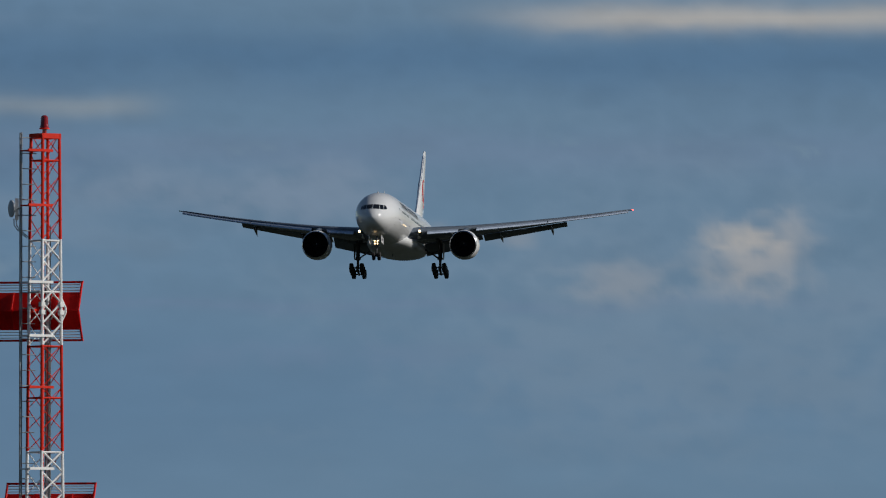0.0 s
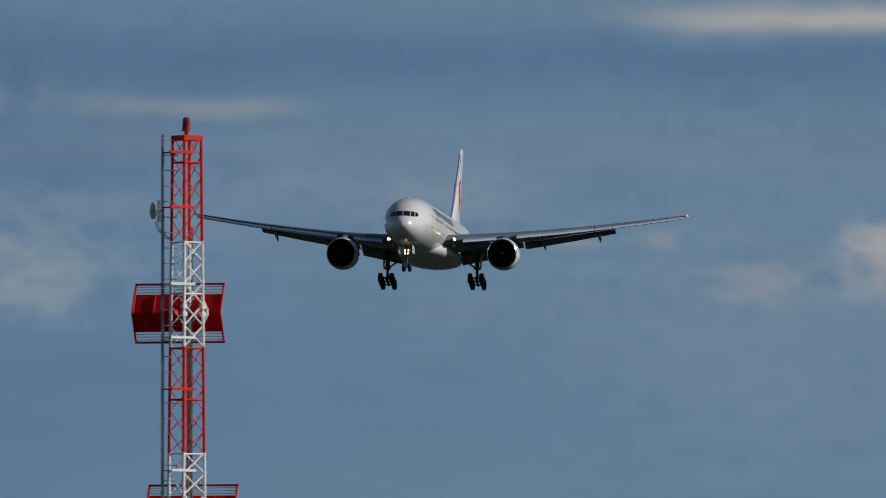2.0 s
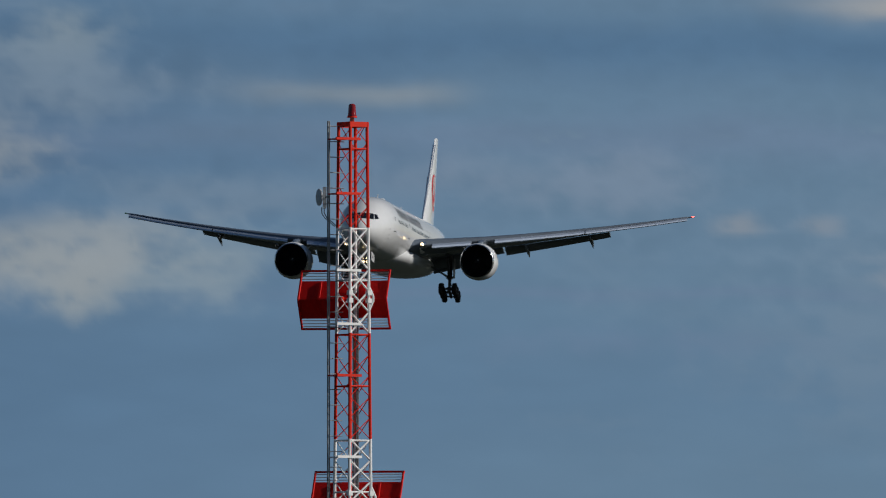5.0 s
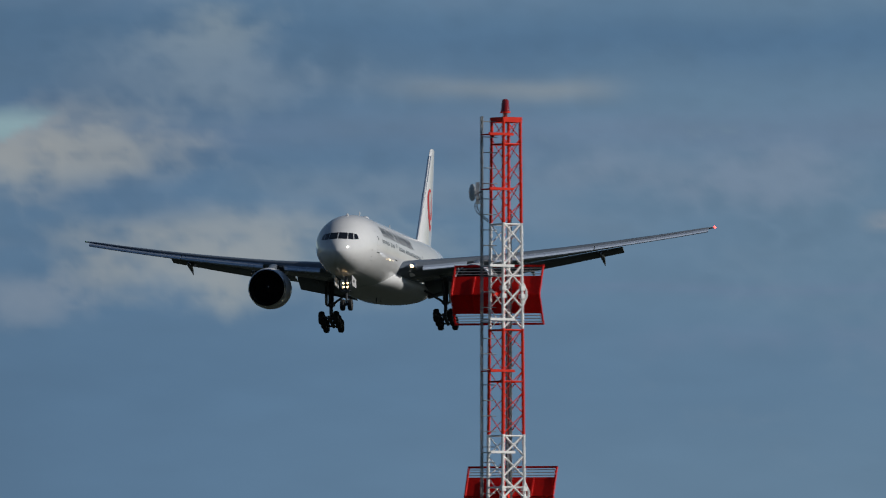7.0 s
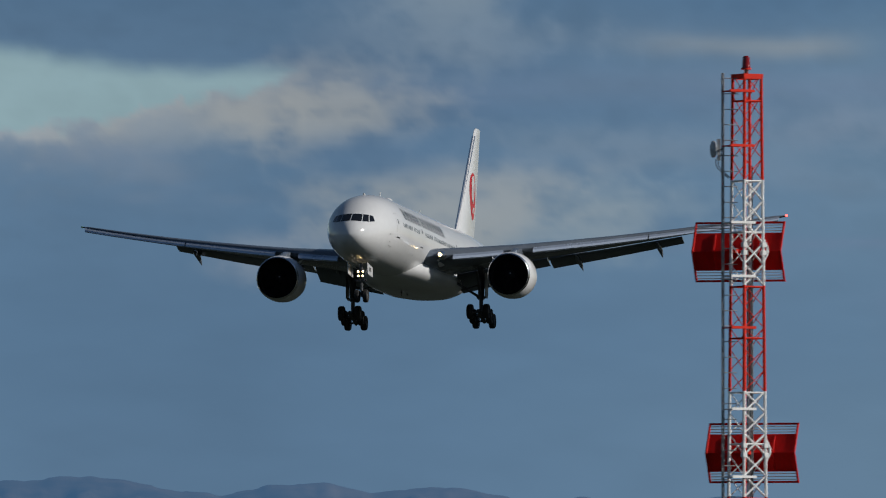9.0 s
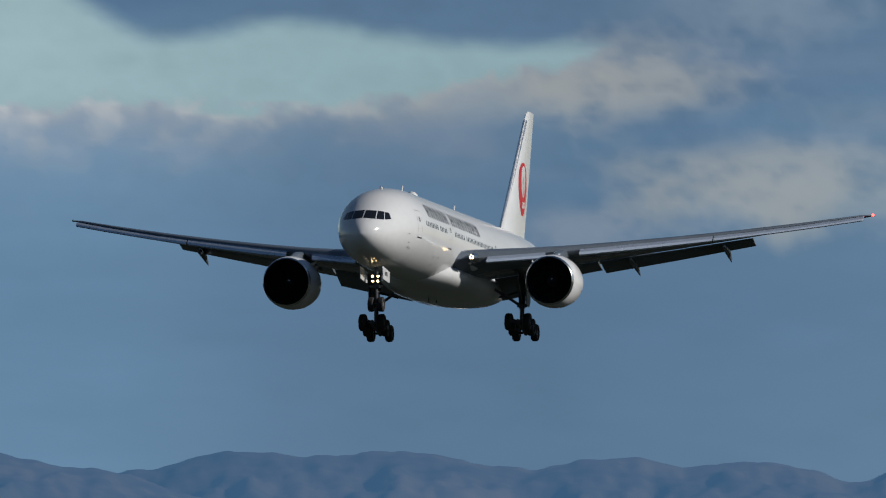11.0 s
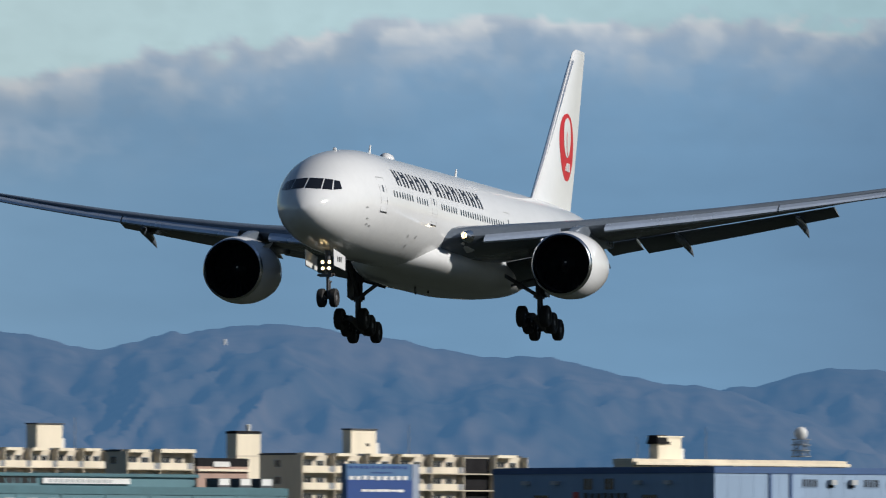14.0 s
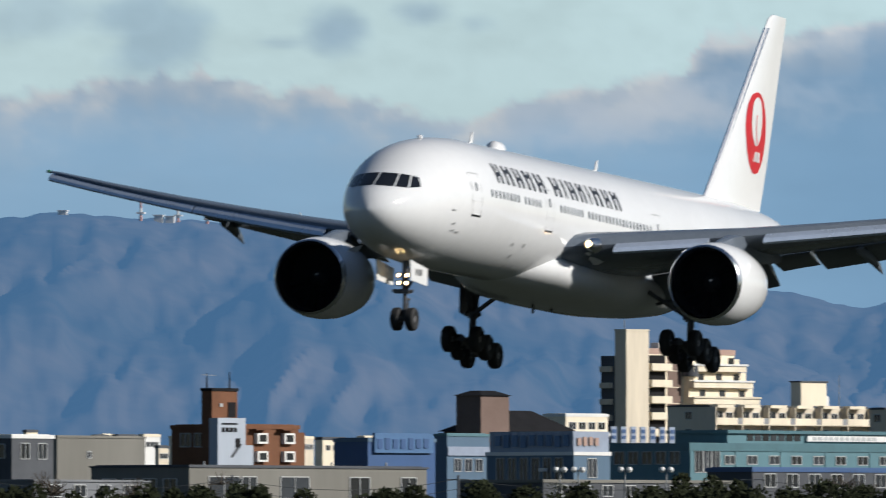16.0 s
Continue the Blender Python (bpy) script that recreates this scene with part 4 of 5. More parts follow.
WALLWHITE = material("white_wall", (0.72, 0.72, 0.70), 0.8, dirt=0.16, scale=0.2, fine=1.5, streak=True)
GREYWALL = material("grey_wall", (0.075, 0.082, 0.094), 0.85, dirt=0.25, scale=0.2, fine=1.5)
# Dark roofs and trim; also fills openings where only shade would be.
ROOFSHADE = material("dark_roof_and_shade", (0.014, 0.014, 0.016), 0.8, shine=0.15, dirt=0.3, scale=0.4, fine=3)
ROOFGREY = material("flat_roof_grey", (0.20, 0.20, 0.20), 0.9, dirt=0.3, scale=0.2)
WINDOW = material("window_glass", (0.03, 0.036, 0.045), 0.12, dirt=0.3, scale=0.5, vary=0.5)
FRAME = material("window_frame", (0.45, 0.46, 0.46), 0.5, dirt=0.2)
SIGNBLUE = material("sign_blue", (0.07, 0.15, 0.29), 0.4, dirt=0.1)
SIGNDEEP = material("sign_deep_blue", (0.02, 0.06, 0.22), 0.4, dirt=0.1)
SIGNRED = material("sign_red", (0.45, 0.03, 0.03), 0.4, dirt=0.1)
LEAF = material("dark_foliage", (0.022, 0.028, 0.013), 0.8, shine=0.1, dirt=0.5, scale=0.6, fine=5)
BARK = material("bark", (0.09, 0.07, 0.05), 0.9, dirt=0.4, scale=3, fine=12, bump=0.4)

WIN_MESH = {}


class House:
    """One building by the bearing of its near corner, its left and right ends, the height of its top and its distance."""

    def __init__(self, name, label, uc, ul, ur, v, d, wall, group="", roof=None, parapet=0.5, low=0.0, category="building"):
        self.k = d / UNIT
        self.uc, self.d = uc, d
        p = spot(uc, v, d)
        self.h = p.z
        self.base = thing(name, pose(p.x, p.y, 0, 0, 0, GRID - math.degrees(uc / UNIT)), label, category, group)
        self.R, self.L = max(1.0, (ur - uc) * self.k / COSG), max(1.0, (uc - ul) * self.k / SING)
        self.wall = part("wall", Shape().box(0, self.R, 0, self.L, low, self.h - parapet), wall, self.base)
        if parapet:
            r = part("roof", Shape().box(-.12, self.R + .12, -.12, self.L + .12, self.h - parapet, self.h - 0.08).box(.3, self.R - .3, .3, self.L - .3, self.h - 0.08, self.h), roof or wall, self.base)
            self.roof = r

    def a(self, u):
        """Metres along the sunny face at a bearing."""
        return (u - self.uc) * self.k / COSG

    def b(self, u):
        """Metres along the shaded face at a bearing."""
        return (self.uc - u) * self.k / SING

    def z(self, v):
        return EYE + (HORIZON - v) * self.k

    def window(self, face, a, z, w, h, frame_mat=None, glass=None):
        """A window with its frame. face: 'r' the sunny, 'l' the shaded one."""
        key = (face, round(w, 2), round(h, 2), (frame_mat or FRAME).name, (glass or WINDOW).name)
        if key not in WIN_MESH:
            g, f = Shape(), Shape()
            bars = [(-w / 2, w / 2, -h / 2 - .06, -h / 2 + .03), (-w / 2, w / 2, h / 2 - .03, h / 2 + .06), (-w / 2 - .06, -w / 2 + .03, -h / 2, h / 2), (w / 2 - .03, w / 2 + .06, -h / 2, h / 2), (-.035, .035, -h / 2, h / 2)]
            if face == "r":
                g.box(-w / 2, w / 2, -.03, .05, -h / 2, h / 2)
                for x0, x1, z0, z1 in bars:
                    f.box(x0, x1, -.10, .02, z0, z1)
            else:
                g.box(-.03, .05, -w / 2, w / 2, -h / 2, h / 2)
                for x0, x1, z0, z1 in bars:
                    f.box(-.10, .02, x0, x1, z0, z1)
            WIN_MESH[key] = (g.mesh("window", glass or WINDOW), f.mesh("window_frame", frame_mat or FRAME))
        g, f = WIN_MESH[key]
        o = part("window", g, None, self.base)
        o.matrix_basis = Matrix.Translation((a, 0, z) if face == "r" else (0, a, z))
        part("window_frame", f, None, o)
        return o

    def row(self, face, a0, a1, n, z, w, h, **kw):
        for i in range(n):
            self.window(face, a0 + (a1 - a0) * (i + 0.5) / n, z, w, h, **kw)

    def slab(self, name, a0, a1, z0, z1, out, mat, label="", face="r", inner=0.0):
        s = Shape().box(a0, a1, -out, inner, z0, z1) if face == "r" else Shape().box(-out, inner, a0, a1, z0, z1)
        return part(name, s, mat, self.base, label)

    def box_on_roof(self, name, u0, uc, u1, v, mat, label="", back=2.0, roof=None):
        """A lift house or tank on the roof, its near corner at bearing uc."""
        w, l = (u1 - uc) * self.k / COSG, max(0.8, (uc - u0) * self.k / SING)
        x0 = self.a(uc) + back * SING / COSG
        z0, z1 = self.h - 0.3, self.z(v)
        b = part(name, Shape().box(x0, x0 + w, back, back + l, z0, z1 - .25), mat, self.base, label)
        part("cap", Shape().box(x0 - .2, x0 + w + .2, back - .2, back + l + .2, z1 - .25, z1), roof or GREYWALL, b)
        return b, x0, w, l, z0, z1

    def pole(self, u, v0, v1, r=0.06, back=2.0, mat=None):
        x = self.a(u) + back * SING / COSG
        return part("aerial", Shape().tube((x, back, self.z(v0)), (x, back, self.z(v1)), r * 1.3, 6, r * 0.7), mat or GALV, self.base, "thin roof aerial", True)


def bars(h, face, a0, a1, z0, z1, n, mat, out=0.12, fill=0.62, name="sign_bar"):
    """Signwriting that cannot be read, as plain bars."""
    step_ = (a1 - a0) / n
    rnd = random.Random(n * 17 + int(a0 * 10))
    for i in range(n):
        t = z0 + (z1 - z0) * rnd.uniform(0.0, 0.18)
        h.slab(name, a0 + step_ * i, a0 + step_ * (i + fill), t, z1 - (z1 - z0) * rnd.uniform(0, .15), out, mat, face=face)


def apartment(name, label, uc, ul, ur, v, d, bays, floors, gaps=(), group="apartment blocks"):
    """A balcony slab block: parapets in front of dark recesses, fins between the flats, a cornice with notches."""
    h = House(name, label, uc, ul, ur, v, d, CREAM2, group, roof=GREYWALL, parapet=0.35)
    fh, bw = 2.9, h.R / bays
    for f in range(floors):
        z = h.h - 0.4 - (f + 1) * fh
        h.slab("floor_slab", 0, h.R, z - 0.12, z + 0.06, 1.45, CREAM2)
        for b in range(bays):
            a0, a1 = b * bw, (b + 1) * bw
            if b in gaps:
                # A flat dark sheet stands in for the shade of an open stair bay.
                h.slab("stair_shade_sheet", a0 + .1, a1 - .1, z + .1, z + fh - .2, 0.04, ROOFSHADE)
                continue
            h.slab("balcony", a0 + .12, a1 - .12 - 0.18 * bw, z + .06, z + 1.12, 1.45, CREAM, inner=-1.33)
            h.slab("balcony_rail", a1 - .12 - 0.18 * bw, a1 - .1, z + .06, z + 1.12, 1.42, GALV, inner=-1.36)
            h.window("r", a0 + bw * .3, z + 1.15, bw * .34, 1.95)
            h.window("r", a0 + bw * .72, z + 1.35, bw * .22, 1.3)
    for b in range(bays + 1):
        h.slab("party_wall", b * bw - .09, b * bw + .09, max(0.5, h.h - 0.4 - floors * fh), h.h - .35, 1.4, CREAM2)
    for b in range(bays):
        if b not in gaps:
            h.slab("eave", b * bw + bw * .06, b * bw + bw * .66, h.h - .5, h.h + .02, 1.5, CREAM)
    for i, f in enumerate(range(floors)):
        h.window("l", h.L * .5, h.h - 1.8 - f * fh, 1.4, 1.2)
    return h


def town():
    # balcony block behind the billboard
    a = apartment("apartment_block", "long cream balcony block with a lift house and aerial", -2415, -2480, -2008, 889, 2130, 7, 5, (5,))
    b, x0, w, l, z0, z1 = a.box_on_roof("lift_house", -2332, -2317, -2272, 844, CREAM, "cream lift house")
    part("vent_hole", Shape().box(x0 + w * .6, x0 + w * .72, 1.95, 2.05, z0 + 1.6, z0 + 2.1), ROOFSHADE, b)
    part("side_tank", Shape().box(x0 + w, x0 + w + 1.0, 2.2, 3.2, z0, z0 + 2.2), WALLWHITE, b)
    a.pole(-2213, 889, 836)
    # stepped neighbour with the same flats
    g = apartment("apartment_block", "low cream balcony block, partly hidden by works buildings", -3035, -3110, -2752, 878, 2100, 6, 4)
    b, x0, w, l, z0, z1 = g.box_on_roof("lift_house", -2890, -2872, -2826, 833, CREAM, "cream lift house")
    part("side_tank", Shape().box(x0 + w, x0 + w + .9, 2.2, 3.2, z0, z0 + 2.0), WALLWHITE, b)
    g.pole(-2803, 878, 822)
    g2 = apartment("apartment_block", "short cream block beside the long one", -2725, -2752, -2607, 883, 2085, 2, 4)
    g2.slab("roof_slab", g2.R * .5, g2.R + .4, g2.h - .5, g2.h + .15, 1.6, CREAM)
    # tank tower
    t = House("water_tower", "square pale concrete water tower with a flat cap", -2520, -2538, -2478, 850, 2200, CREAM, roof=ROOFSHADE, parapet=0.5, category="water tower")
    t.slab("band", 0, t.R, t.h - 4.6, t.h - 4.3, .08, CREAM2)
    part("tank", Shape().lathe([(0, .45), (1.1, .45), (1.2, .3)], Matrix.Translation((t.R * .7, t.L * .5, t.h)) @ Matrix.Rotation(radians(-90), 4, "Y"), 14), WALLWHITE, t.base, smooth=True)
    h = House("house", "low house with a dark brown roof and pale gable", -2590, -2610, -2500, 898, 2150, PINK, roof=ROOFSHADE, parapet=1.4, category="house")
    h.slab("gable", h.R * .3, h.R * .62, h.h - 1.5, h.h - .6, .3, WALLWHITE)
    h.slab("eave", -.2, h.R + .4, h.h - 2.3, h.h - 1.9, .6, CREAM)
    # high-rise with stair shaft and stepped terraces
    j = House("high_rise", "tall cream apartment tower with stair shaft and stepped terraces", -3150, -3192, -2990, 778, 2250, CREAM, roof=PINK, parapet=1.0, category="apartment tower")
    sh = part("stair_shaft", Shape().box(j.a(-3190), j.a(-3150) - .05, -1.0, 1.7, 0, j.z(748)), CREAM2, j.base, "tall plain stair shaft")
    part("cap", Shape().box(j.a(-3190) - .1, j.a(-3150) + .05, -1.1, 1.8, j.z(748), j.z(748) + .3), CREAM2, sh)
    # The rear wing's shade is put into its colour by a dark grey wall.
    wing_ = part("rear_wing", Shape().box(j.a(-3190), j.a(-3150) - .05, 1.75, 5.0, 0, j.z(792)), GREYWALL, j.base, "rear wing with its shade put into a dark grey wall")
    for f in range(6):
        z = j.z(792) - 2.4 - f * 2.95
        part("rear_balcony", Shape().box(j.a(-3190) - .9, j.a(-3190), 2.2, 4.6, z - .5, z + .5), CREAM2, wing_)
    for f in range(6):
        z = j.h - 1.0 - (f + 1) * 2.95
        a1 = j.a(-2988 + min(f, 3) * 12)
        ext = part("terrace", Shape().box(j.a(-3082), a1, -2.6, 0, z - .15, z + 1.1).box(j.a(-3082), a1 - .6, -1.4, 0, z + 1.1, z + 2.75 if f else z + 2.2), CREAM, j.base, "cream terrace with a solid parapet")
        part("terrace_band", Shape().box(j.a(-3084), a1 + .25, -2.85, -2.6, z + .9, z + 1.25), WALLWHITE if f in (0, 1) else CREAM2, ext)
        for q in (0.2, 0.5, 0.8):
            x = j.a(-3082) + q * (a1 - j.a(-3082))
            part("terrace_window", Shape().box(x - .8, x + .8, -1.47, -1.38, z + 1.15, z + 2.4), WINDOW, ext)
        for q in range(1):
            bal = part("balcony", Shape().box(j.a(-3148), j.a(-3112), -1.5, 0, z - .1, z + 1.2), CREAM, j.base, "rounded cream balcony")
            # Dark sheet painted in as the shade behind the balcony.
            part("balcony_shade", Shape().box(j.a(-3146), j.a(-3114), -.05, .02, z + 1.2, z + 2.7), ROOFSHADE, bal)
        # Brown strip on the wall, its darkness put in for shade between balconies.
        j.slab("shade_strip", j.a(-3110), j.a(-3086), z, z + 2.8, .05, TAN)
    part("rooftop_tank", Shape().lathe([(0, 1.5), (1.9, 1.5), (2.1, .8)], Matrix.Translation((j.a(-3078), -1.2, j.h - 5.0)) @ Matrix.Rotation(radians(-90), 4, "Y"), 18), GREYWALL, j.base, "dark round tank", True)
    part("rooftop_box", Shape().box(j.a(-3110), j.a(-3090), 2, 4, j.h, j.h + 1.1), WALLWHITE, j.base)
    j.pole(-3186, 748, 715)
    k = House("low_block", "low pale block between taller houses", -3290, -3330, -3215, 893, 2200, CREAM, parapet=0.6, roof=WALLWHITE)
    k.row("r", 0.5, k.R - .5, 4, k.h - 2.2, 1.8, 1.2)
    k.slab("canopy", 0, k.R, k.h - 3.9, k.h - 3.5, .9, WALLWHITE)
    # blue works hall
    w = House("works_hall", "large blue sheet-clad works hall with vents and windows", -1675, -2072, -1115, 913, 1600, HALLBLUE, roof=DEEPBLUE, parapet=0.85)
    for q in range(int(w.R / 2.6)):
        w.slab("cladding_seam", q * 2.6, q * 2.6 + .06, 0, w.h - .9, .03, HALLBLUE)
    for uu in (-1577, -1540, -1248, -1210):
        w.slab("downpipe", w.a(uu) - .2, w.a(uu) + .2, 0, w.h - .8, .25, DEEPBLUE)
    for uu in (-1505, -1394, -1283, -1180):
        for q in (-1, 0, 1):
            w.window("r", w.a(uu) + q * 1.05, w.z(941), .9, 1.0, frame_mat=HALLBLUE)
    for uu in (-1467, -1430, -1357, -1319):
        v = w.slab("vent_hood", w.a(uu) - .55, w.a(uu) + .55, w.z(944), w.z(935), .7, FRAME, "pale vent hood")
        w.slab("vent_grille", w.a(uu) - .4, w.a(uu) + .4, w.z(949), w.z(944), .3, ROOFSHADE)
    for uu in (-2010, -1957, -1808, -1755):
        w.slab("vent_hood", w.b(uu) - .5, w.b(uu) + .5, w.z(944), w.z(937), .7, FRAME, "pale vent hood", face="l")
    for uu in (-1900, -1862):
        w.window("l", w.b(uu), w.z(943), 1.6, 1.5, frame_mat=HALLBLUE)
    w.slab("sign_mark", w.b(-1922) - .5, w.b(-1922) + .5, w.z(971), w.z(957), .1, SIGNRED, "red sign mark", face="l")
    bars(w, "l", w.b(-1830), w.b(-1912), w.z(970), w.z(958), 7, TITLE)
    for uu in (-1985, -1790):
        w.window("l", w.b(uu), w.z(973), 2.6, 1.6, frame_mat=HALLBLUE)
    # billboard in front of the balcony block
    bb = House("billboard", "blue advertising board with pale and dark writing on a steel frame", -2326, -2334, -2198, 908, 1900, SIGNBLUE, parapet=0, low=4.0, category="billboard")
    bb.slab("lower_panel", .0, bb.R, 3.0, bb.z(937), .1, SIGNDEEP, "deep blue lower panel")
    bb.slab("edge_panel", bb.R - 1.5, bb.R + .1, 3.0, bb.h, .12, SIGNPALE, "pale side strip")
    bars(bb, "r", .6, bb.R - 2.2, bb.z(917), bb.z(911), 11, SIGNDEEP, .08)
    bars(bb, "r", bb.R * .35, bb.R * .65, bb.z(925), bb.z(922), 5, SIGNDEEP, .08)
    bars(bb, "r", .6, bb.R - 2.2, bb.z(937), bb.z(929), 9, WALLWHITE, .16)
    bars(bb, "r", bb.R * .2, bb.R * .8, bb.z(958), bb.z(953), 6, WALLWHITE, .16, .9)
    for q in (.1, .9):
        part("post", Shape().box(bb.R * q - .2, bb.R * q + .2, .1, .5, 0, 5.0), GALV, bb.base)
    # flat tan block with gabled lift house, aerials and a radar dome
    e = House("flat_block", "flat tan block with wide eaves and a gabled lift house", -1820, -1853, -1435, 899, 2000, CREAM2, roof=CREAM2, parapet=0.9)
    b, x0, wd, l, z0, z1 = e.box_on_roof("lift_house", -1790, -1774, -1733, 858, CREAM, "cream lift house with a dark roof", roof=CREAM)
    part("sloping_roof", Shape().prism([(1.7, z1 - 1.3), (2 + l + .3, z1 - 1.3), (2 + l * .9, z1 + .12), (1.85, z1 + .12)], "x", x0 - .4, x0 + wd * .35), ROOFSHADE, b)
    part("vent_hole", Shape().box(x0 + wd * .4, x0 + wd * .52, 1.94, 2.03, z1 - 1.4, z1 - .9), ROOFSHADE, b)
    part("side_tank", Shape().box(x0 + wd, x0 + wd + .9, 2.2, 3.2, z0, z0 + 2.0), WALLWHITE, b)
    e.slab("eave", 0, e.R, e.h - 1.0, e.h - .5, 1.0, CREAM)
    e.pole(-1811, 899, 860, .05)
    e.pole(-1689, 899, 842, .06)
    for uu in (-1640, -1618, -1530, -1506):
        e.slab("roof_unit", e.a(uu) - .8, e.a(uu) + .8, e.h - 2.0, e.h - .95, .8, WALLWHITE, "white wall unit")
    e.row("r", 2, e.R - 1, 12, e.h - 2.2, 1.6, 1.2)
    # radar dome
    p = spot(-1522, 897, 2015)
    rad = thing("radar_tower", pose(p.x, p.y, p.z, 0, 0, 20), "white radar dome on a short lattice tower", "radar dome")
    hh = (897 - 866) * 2015 / UNIT
    for a_ in range(4):
        x, y = 1.35 * math.cos(a_ * math.pi / 2), 1.35 * math.sin(a_ * math.pi / 2)
        x2, y2 = 1.35 * math.cos((a_ + 1) * math.pi / 2), 1.35 * math.sin((a_ + 1) * math.pi / 2)
        part("leg", Shape().tube((x, y, -.1), (x * .8, y * .8, hh), .09, 6), GALV, rad)
        part("brace", Shape().tube((x, y, 0), (x2 * .8, y2 * .8, hh), .05, 6).tube((x2, y2, 0), (x * .8, y * .8, hh), .05, 6), GALV, rad)
    for f in (.02, .35, .68, 1.0):
        part("gallery", Shape().lathe([(f * hh, .2), (f * hh, 1.55), (f * hh + .14, 1.55), (f * hh + .14, .2)], Matrix.Rotation(radians(-90), 4, "Y"), 16), GALV, rad)
    part("dome", Shape().lathe([(hh + 1.05 + 1.05 * math.cos(t), 1.05 * math.sin(t)) for t in np.linspace(0.02, math.pi - .02, 16)], Matrix.Rotation(radians(-90), 4, "Y"), 28), WALLWHITE, rad, "white radome", True)
    # right end of the town
    f = House("low_block", "low pale block with a row of roof openings", -1200, -1222, -1037, 908, 2050, CREAM, roof=CREAM, parapet=.5)
    f.row("r", 1, f.R - 1, 7, f.h - 1.1, 1.5, .7)
    for uu in (-1162, -1132, -1098):
        f.pole(uu, 908, 889, .12, mat=ROOFSHADE)
    f2 = House("tan_block", "small brown block behind the dark hall", -985, -999, -932, 883, 2050, TAN, roof=ROOFSHADE, parapet=.5)
    f3 = House("dark_hall", "dark blue-grey hall at the end of the row", -960, -1032, -780, 906, 1700, GREYWALL, roof=DEEPBLUE, parapet=.6)
    f3.row("r", 2, f3.R - 1, 6, f3.h - 2.4, 1.6, 1.0)
    f4 = House("tan_block", "long pale block behind the blue hall", -1112, -1120, -1020, 920, 1900, CREAM, roof=CREAM2, parapet=.5)
    f4.row("r", 1, f4.R - 1, 5, f4.h - 1.6, 1.4, .8)
    # teal works with a set-back upper floor and roof signs
    i = House("teal_works", "long teal works with window bands and roof signs", -3071, -3221, -2408, 945, 1500, TEAL, roof=TEALROOF, parapet=1.0)
    i.row("r", i.a(-3020), i.a(-2420), 15, i.z(975), 1.9, 1.0)
    for q in range(3):
        i.window("r", i.a(-3055) + q * 1.6, i.z(978), 1.4, 2.6)
    i.row("l", 1.2, i.L - 1.2, 5, i.z(972), 1.6, 1.5)
    for q in range(9):
        i.slab("pilaster", q * i.R / 8.2, q * i.R / 8.2 + .25, 0, i.h - 1, .12, TEAL)
    i.slab("canopy", i.a(-2960), i.R, i.z(993), i.z(988), 2.0, GREYWALL, "grey canopy")
    up = part("upper_floor", Shape().box(i.a(-2985) + 4, i.a(-2560) + 4, 5.0, 14, i.h, i.z(921) - .4), TEAL, i.base, "set-back upper floor")
    part("upper_roof", Shape().box(i.a(-2985) + 3.6, i.a(-2560) + 4.4, 4.6, 14.4, i.z(921) - .4, i.z(921)), TEALROOF, up)
    for q in range(7):
        x = i.a(-2950) + 4 + q * 1.5
        part("upper_window", Shape().box(x, x + 1.2, 4.94, 5.02, i.h + .35, i.z(928)), WINDOW, up)
    part("long_sign", Shape().box(i.a(-2845) + 4, i.a(-2685) + 4, 4.6, 4.9, i.z(940), i.z(930)), WALLWHITE, up, "long white sign")
    for q in range(12):
        x = i.a(-2835) + 4 + q * 1.05
        part("sign_bar", Shape().box(x, x + .7, 4.55, 4.6, i.z(938), i.z(932)), FRAME, up)
    for q in range(7):
        x0 = i.a(-3206 + q * 17)
        s = part("roof_sign", Shape().box(x0, x0 + 1.0, .2, .35, i.h - .1, i.z(918)), SIGNPALE, i.base, "one panel of a roof sign")
        part("sign_bar", Shape().box(x0 + .12, x0 + .85, .12, .2, i.h + .35, i.h + .75), DEEPBLUE, s)
        part("sign_bar", Shape().box(x0 + .12, x0 + .85, .12, .2, i.h + 1.05, i.h + 1.5), DEEPBLUE, s)
    for q in range(3):
        x0 = i.a(-2520 + q * 40)
        s = part("roof_plant", Shape().box(x0, x0 + 2.4, 1.5, 3.5, i.h - .1, i.z(928)), GREYWALL, i.base, "grey roof plant")
        part("louvre", Shape().box(x0 + .2, x0 + 2.2, 1.44, 1.5, i.h + .3, i.h + 1.1), WALLWHITE, s)
    # brown house with dark hipped roof
    l_ = House("brown_house", "brown rendered house with a dark hipped roof and square tower", -3440, -3506, -3276, 925, 1700, TAN, parapet=0, category="house")
    z0, z1 = l_.h, l_.z(887)
    R, L = l_.R, l_.L
    part("roof", Shape().add([(-.6, -.6, z0), (R + .6, -.6, z0), (R + .6, L + .6, z0), (-.6, L + .6, z0), (R * .35, L * .5, z1), (R * .75, L * .5, z1)],
                             [(0, 1, 5, 4), (1, 2, 5), (2, 3, 4, 5), (3, 0, 4), (0, 3, 2, 1)]), ROOFSHADE, l_.base, "dark hipped roof")
    tw = part("tower", Shape().box(l_.a(-3452), l_.a(-3402), -1.2, 3.2, 0, l_.z(862)), TAN, l_.base, "square brown tower")
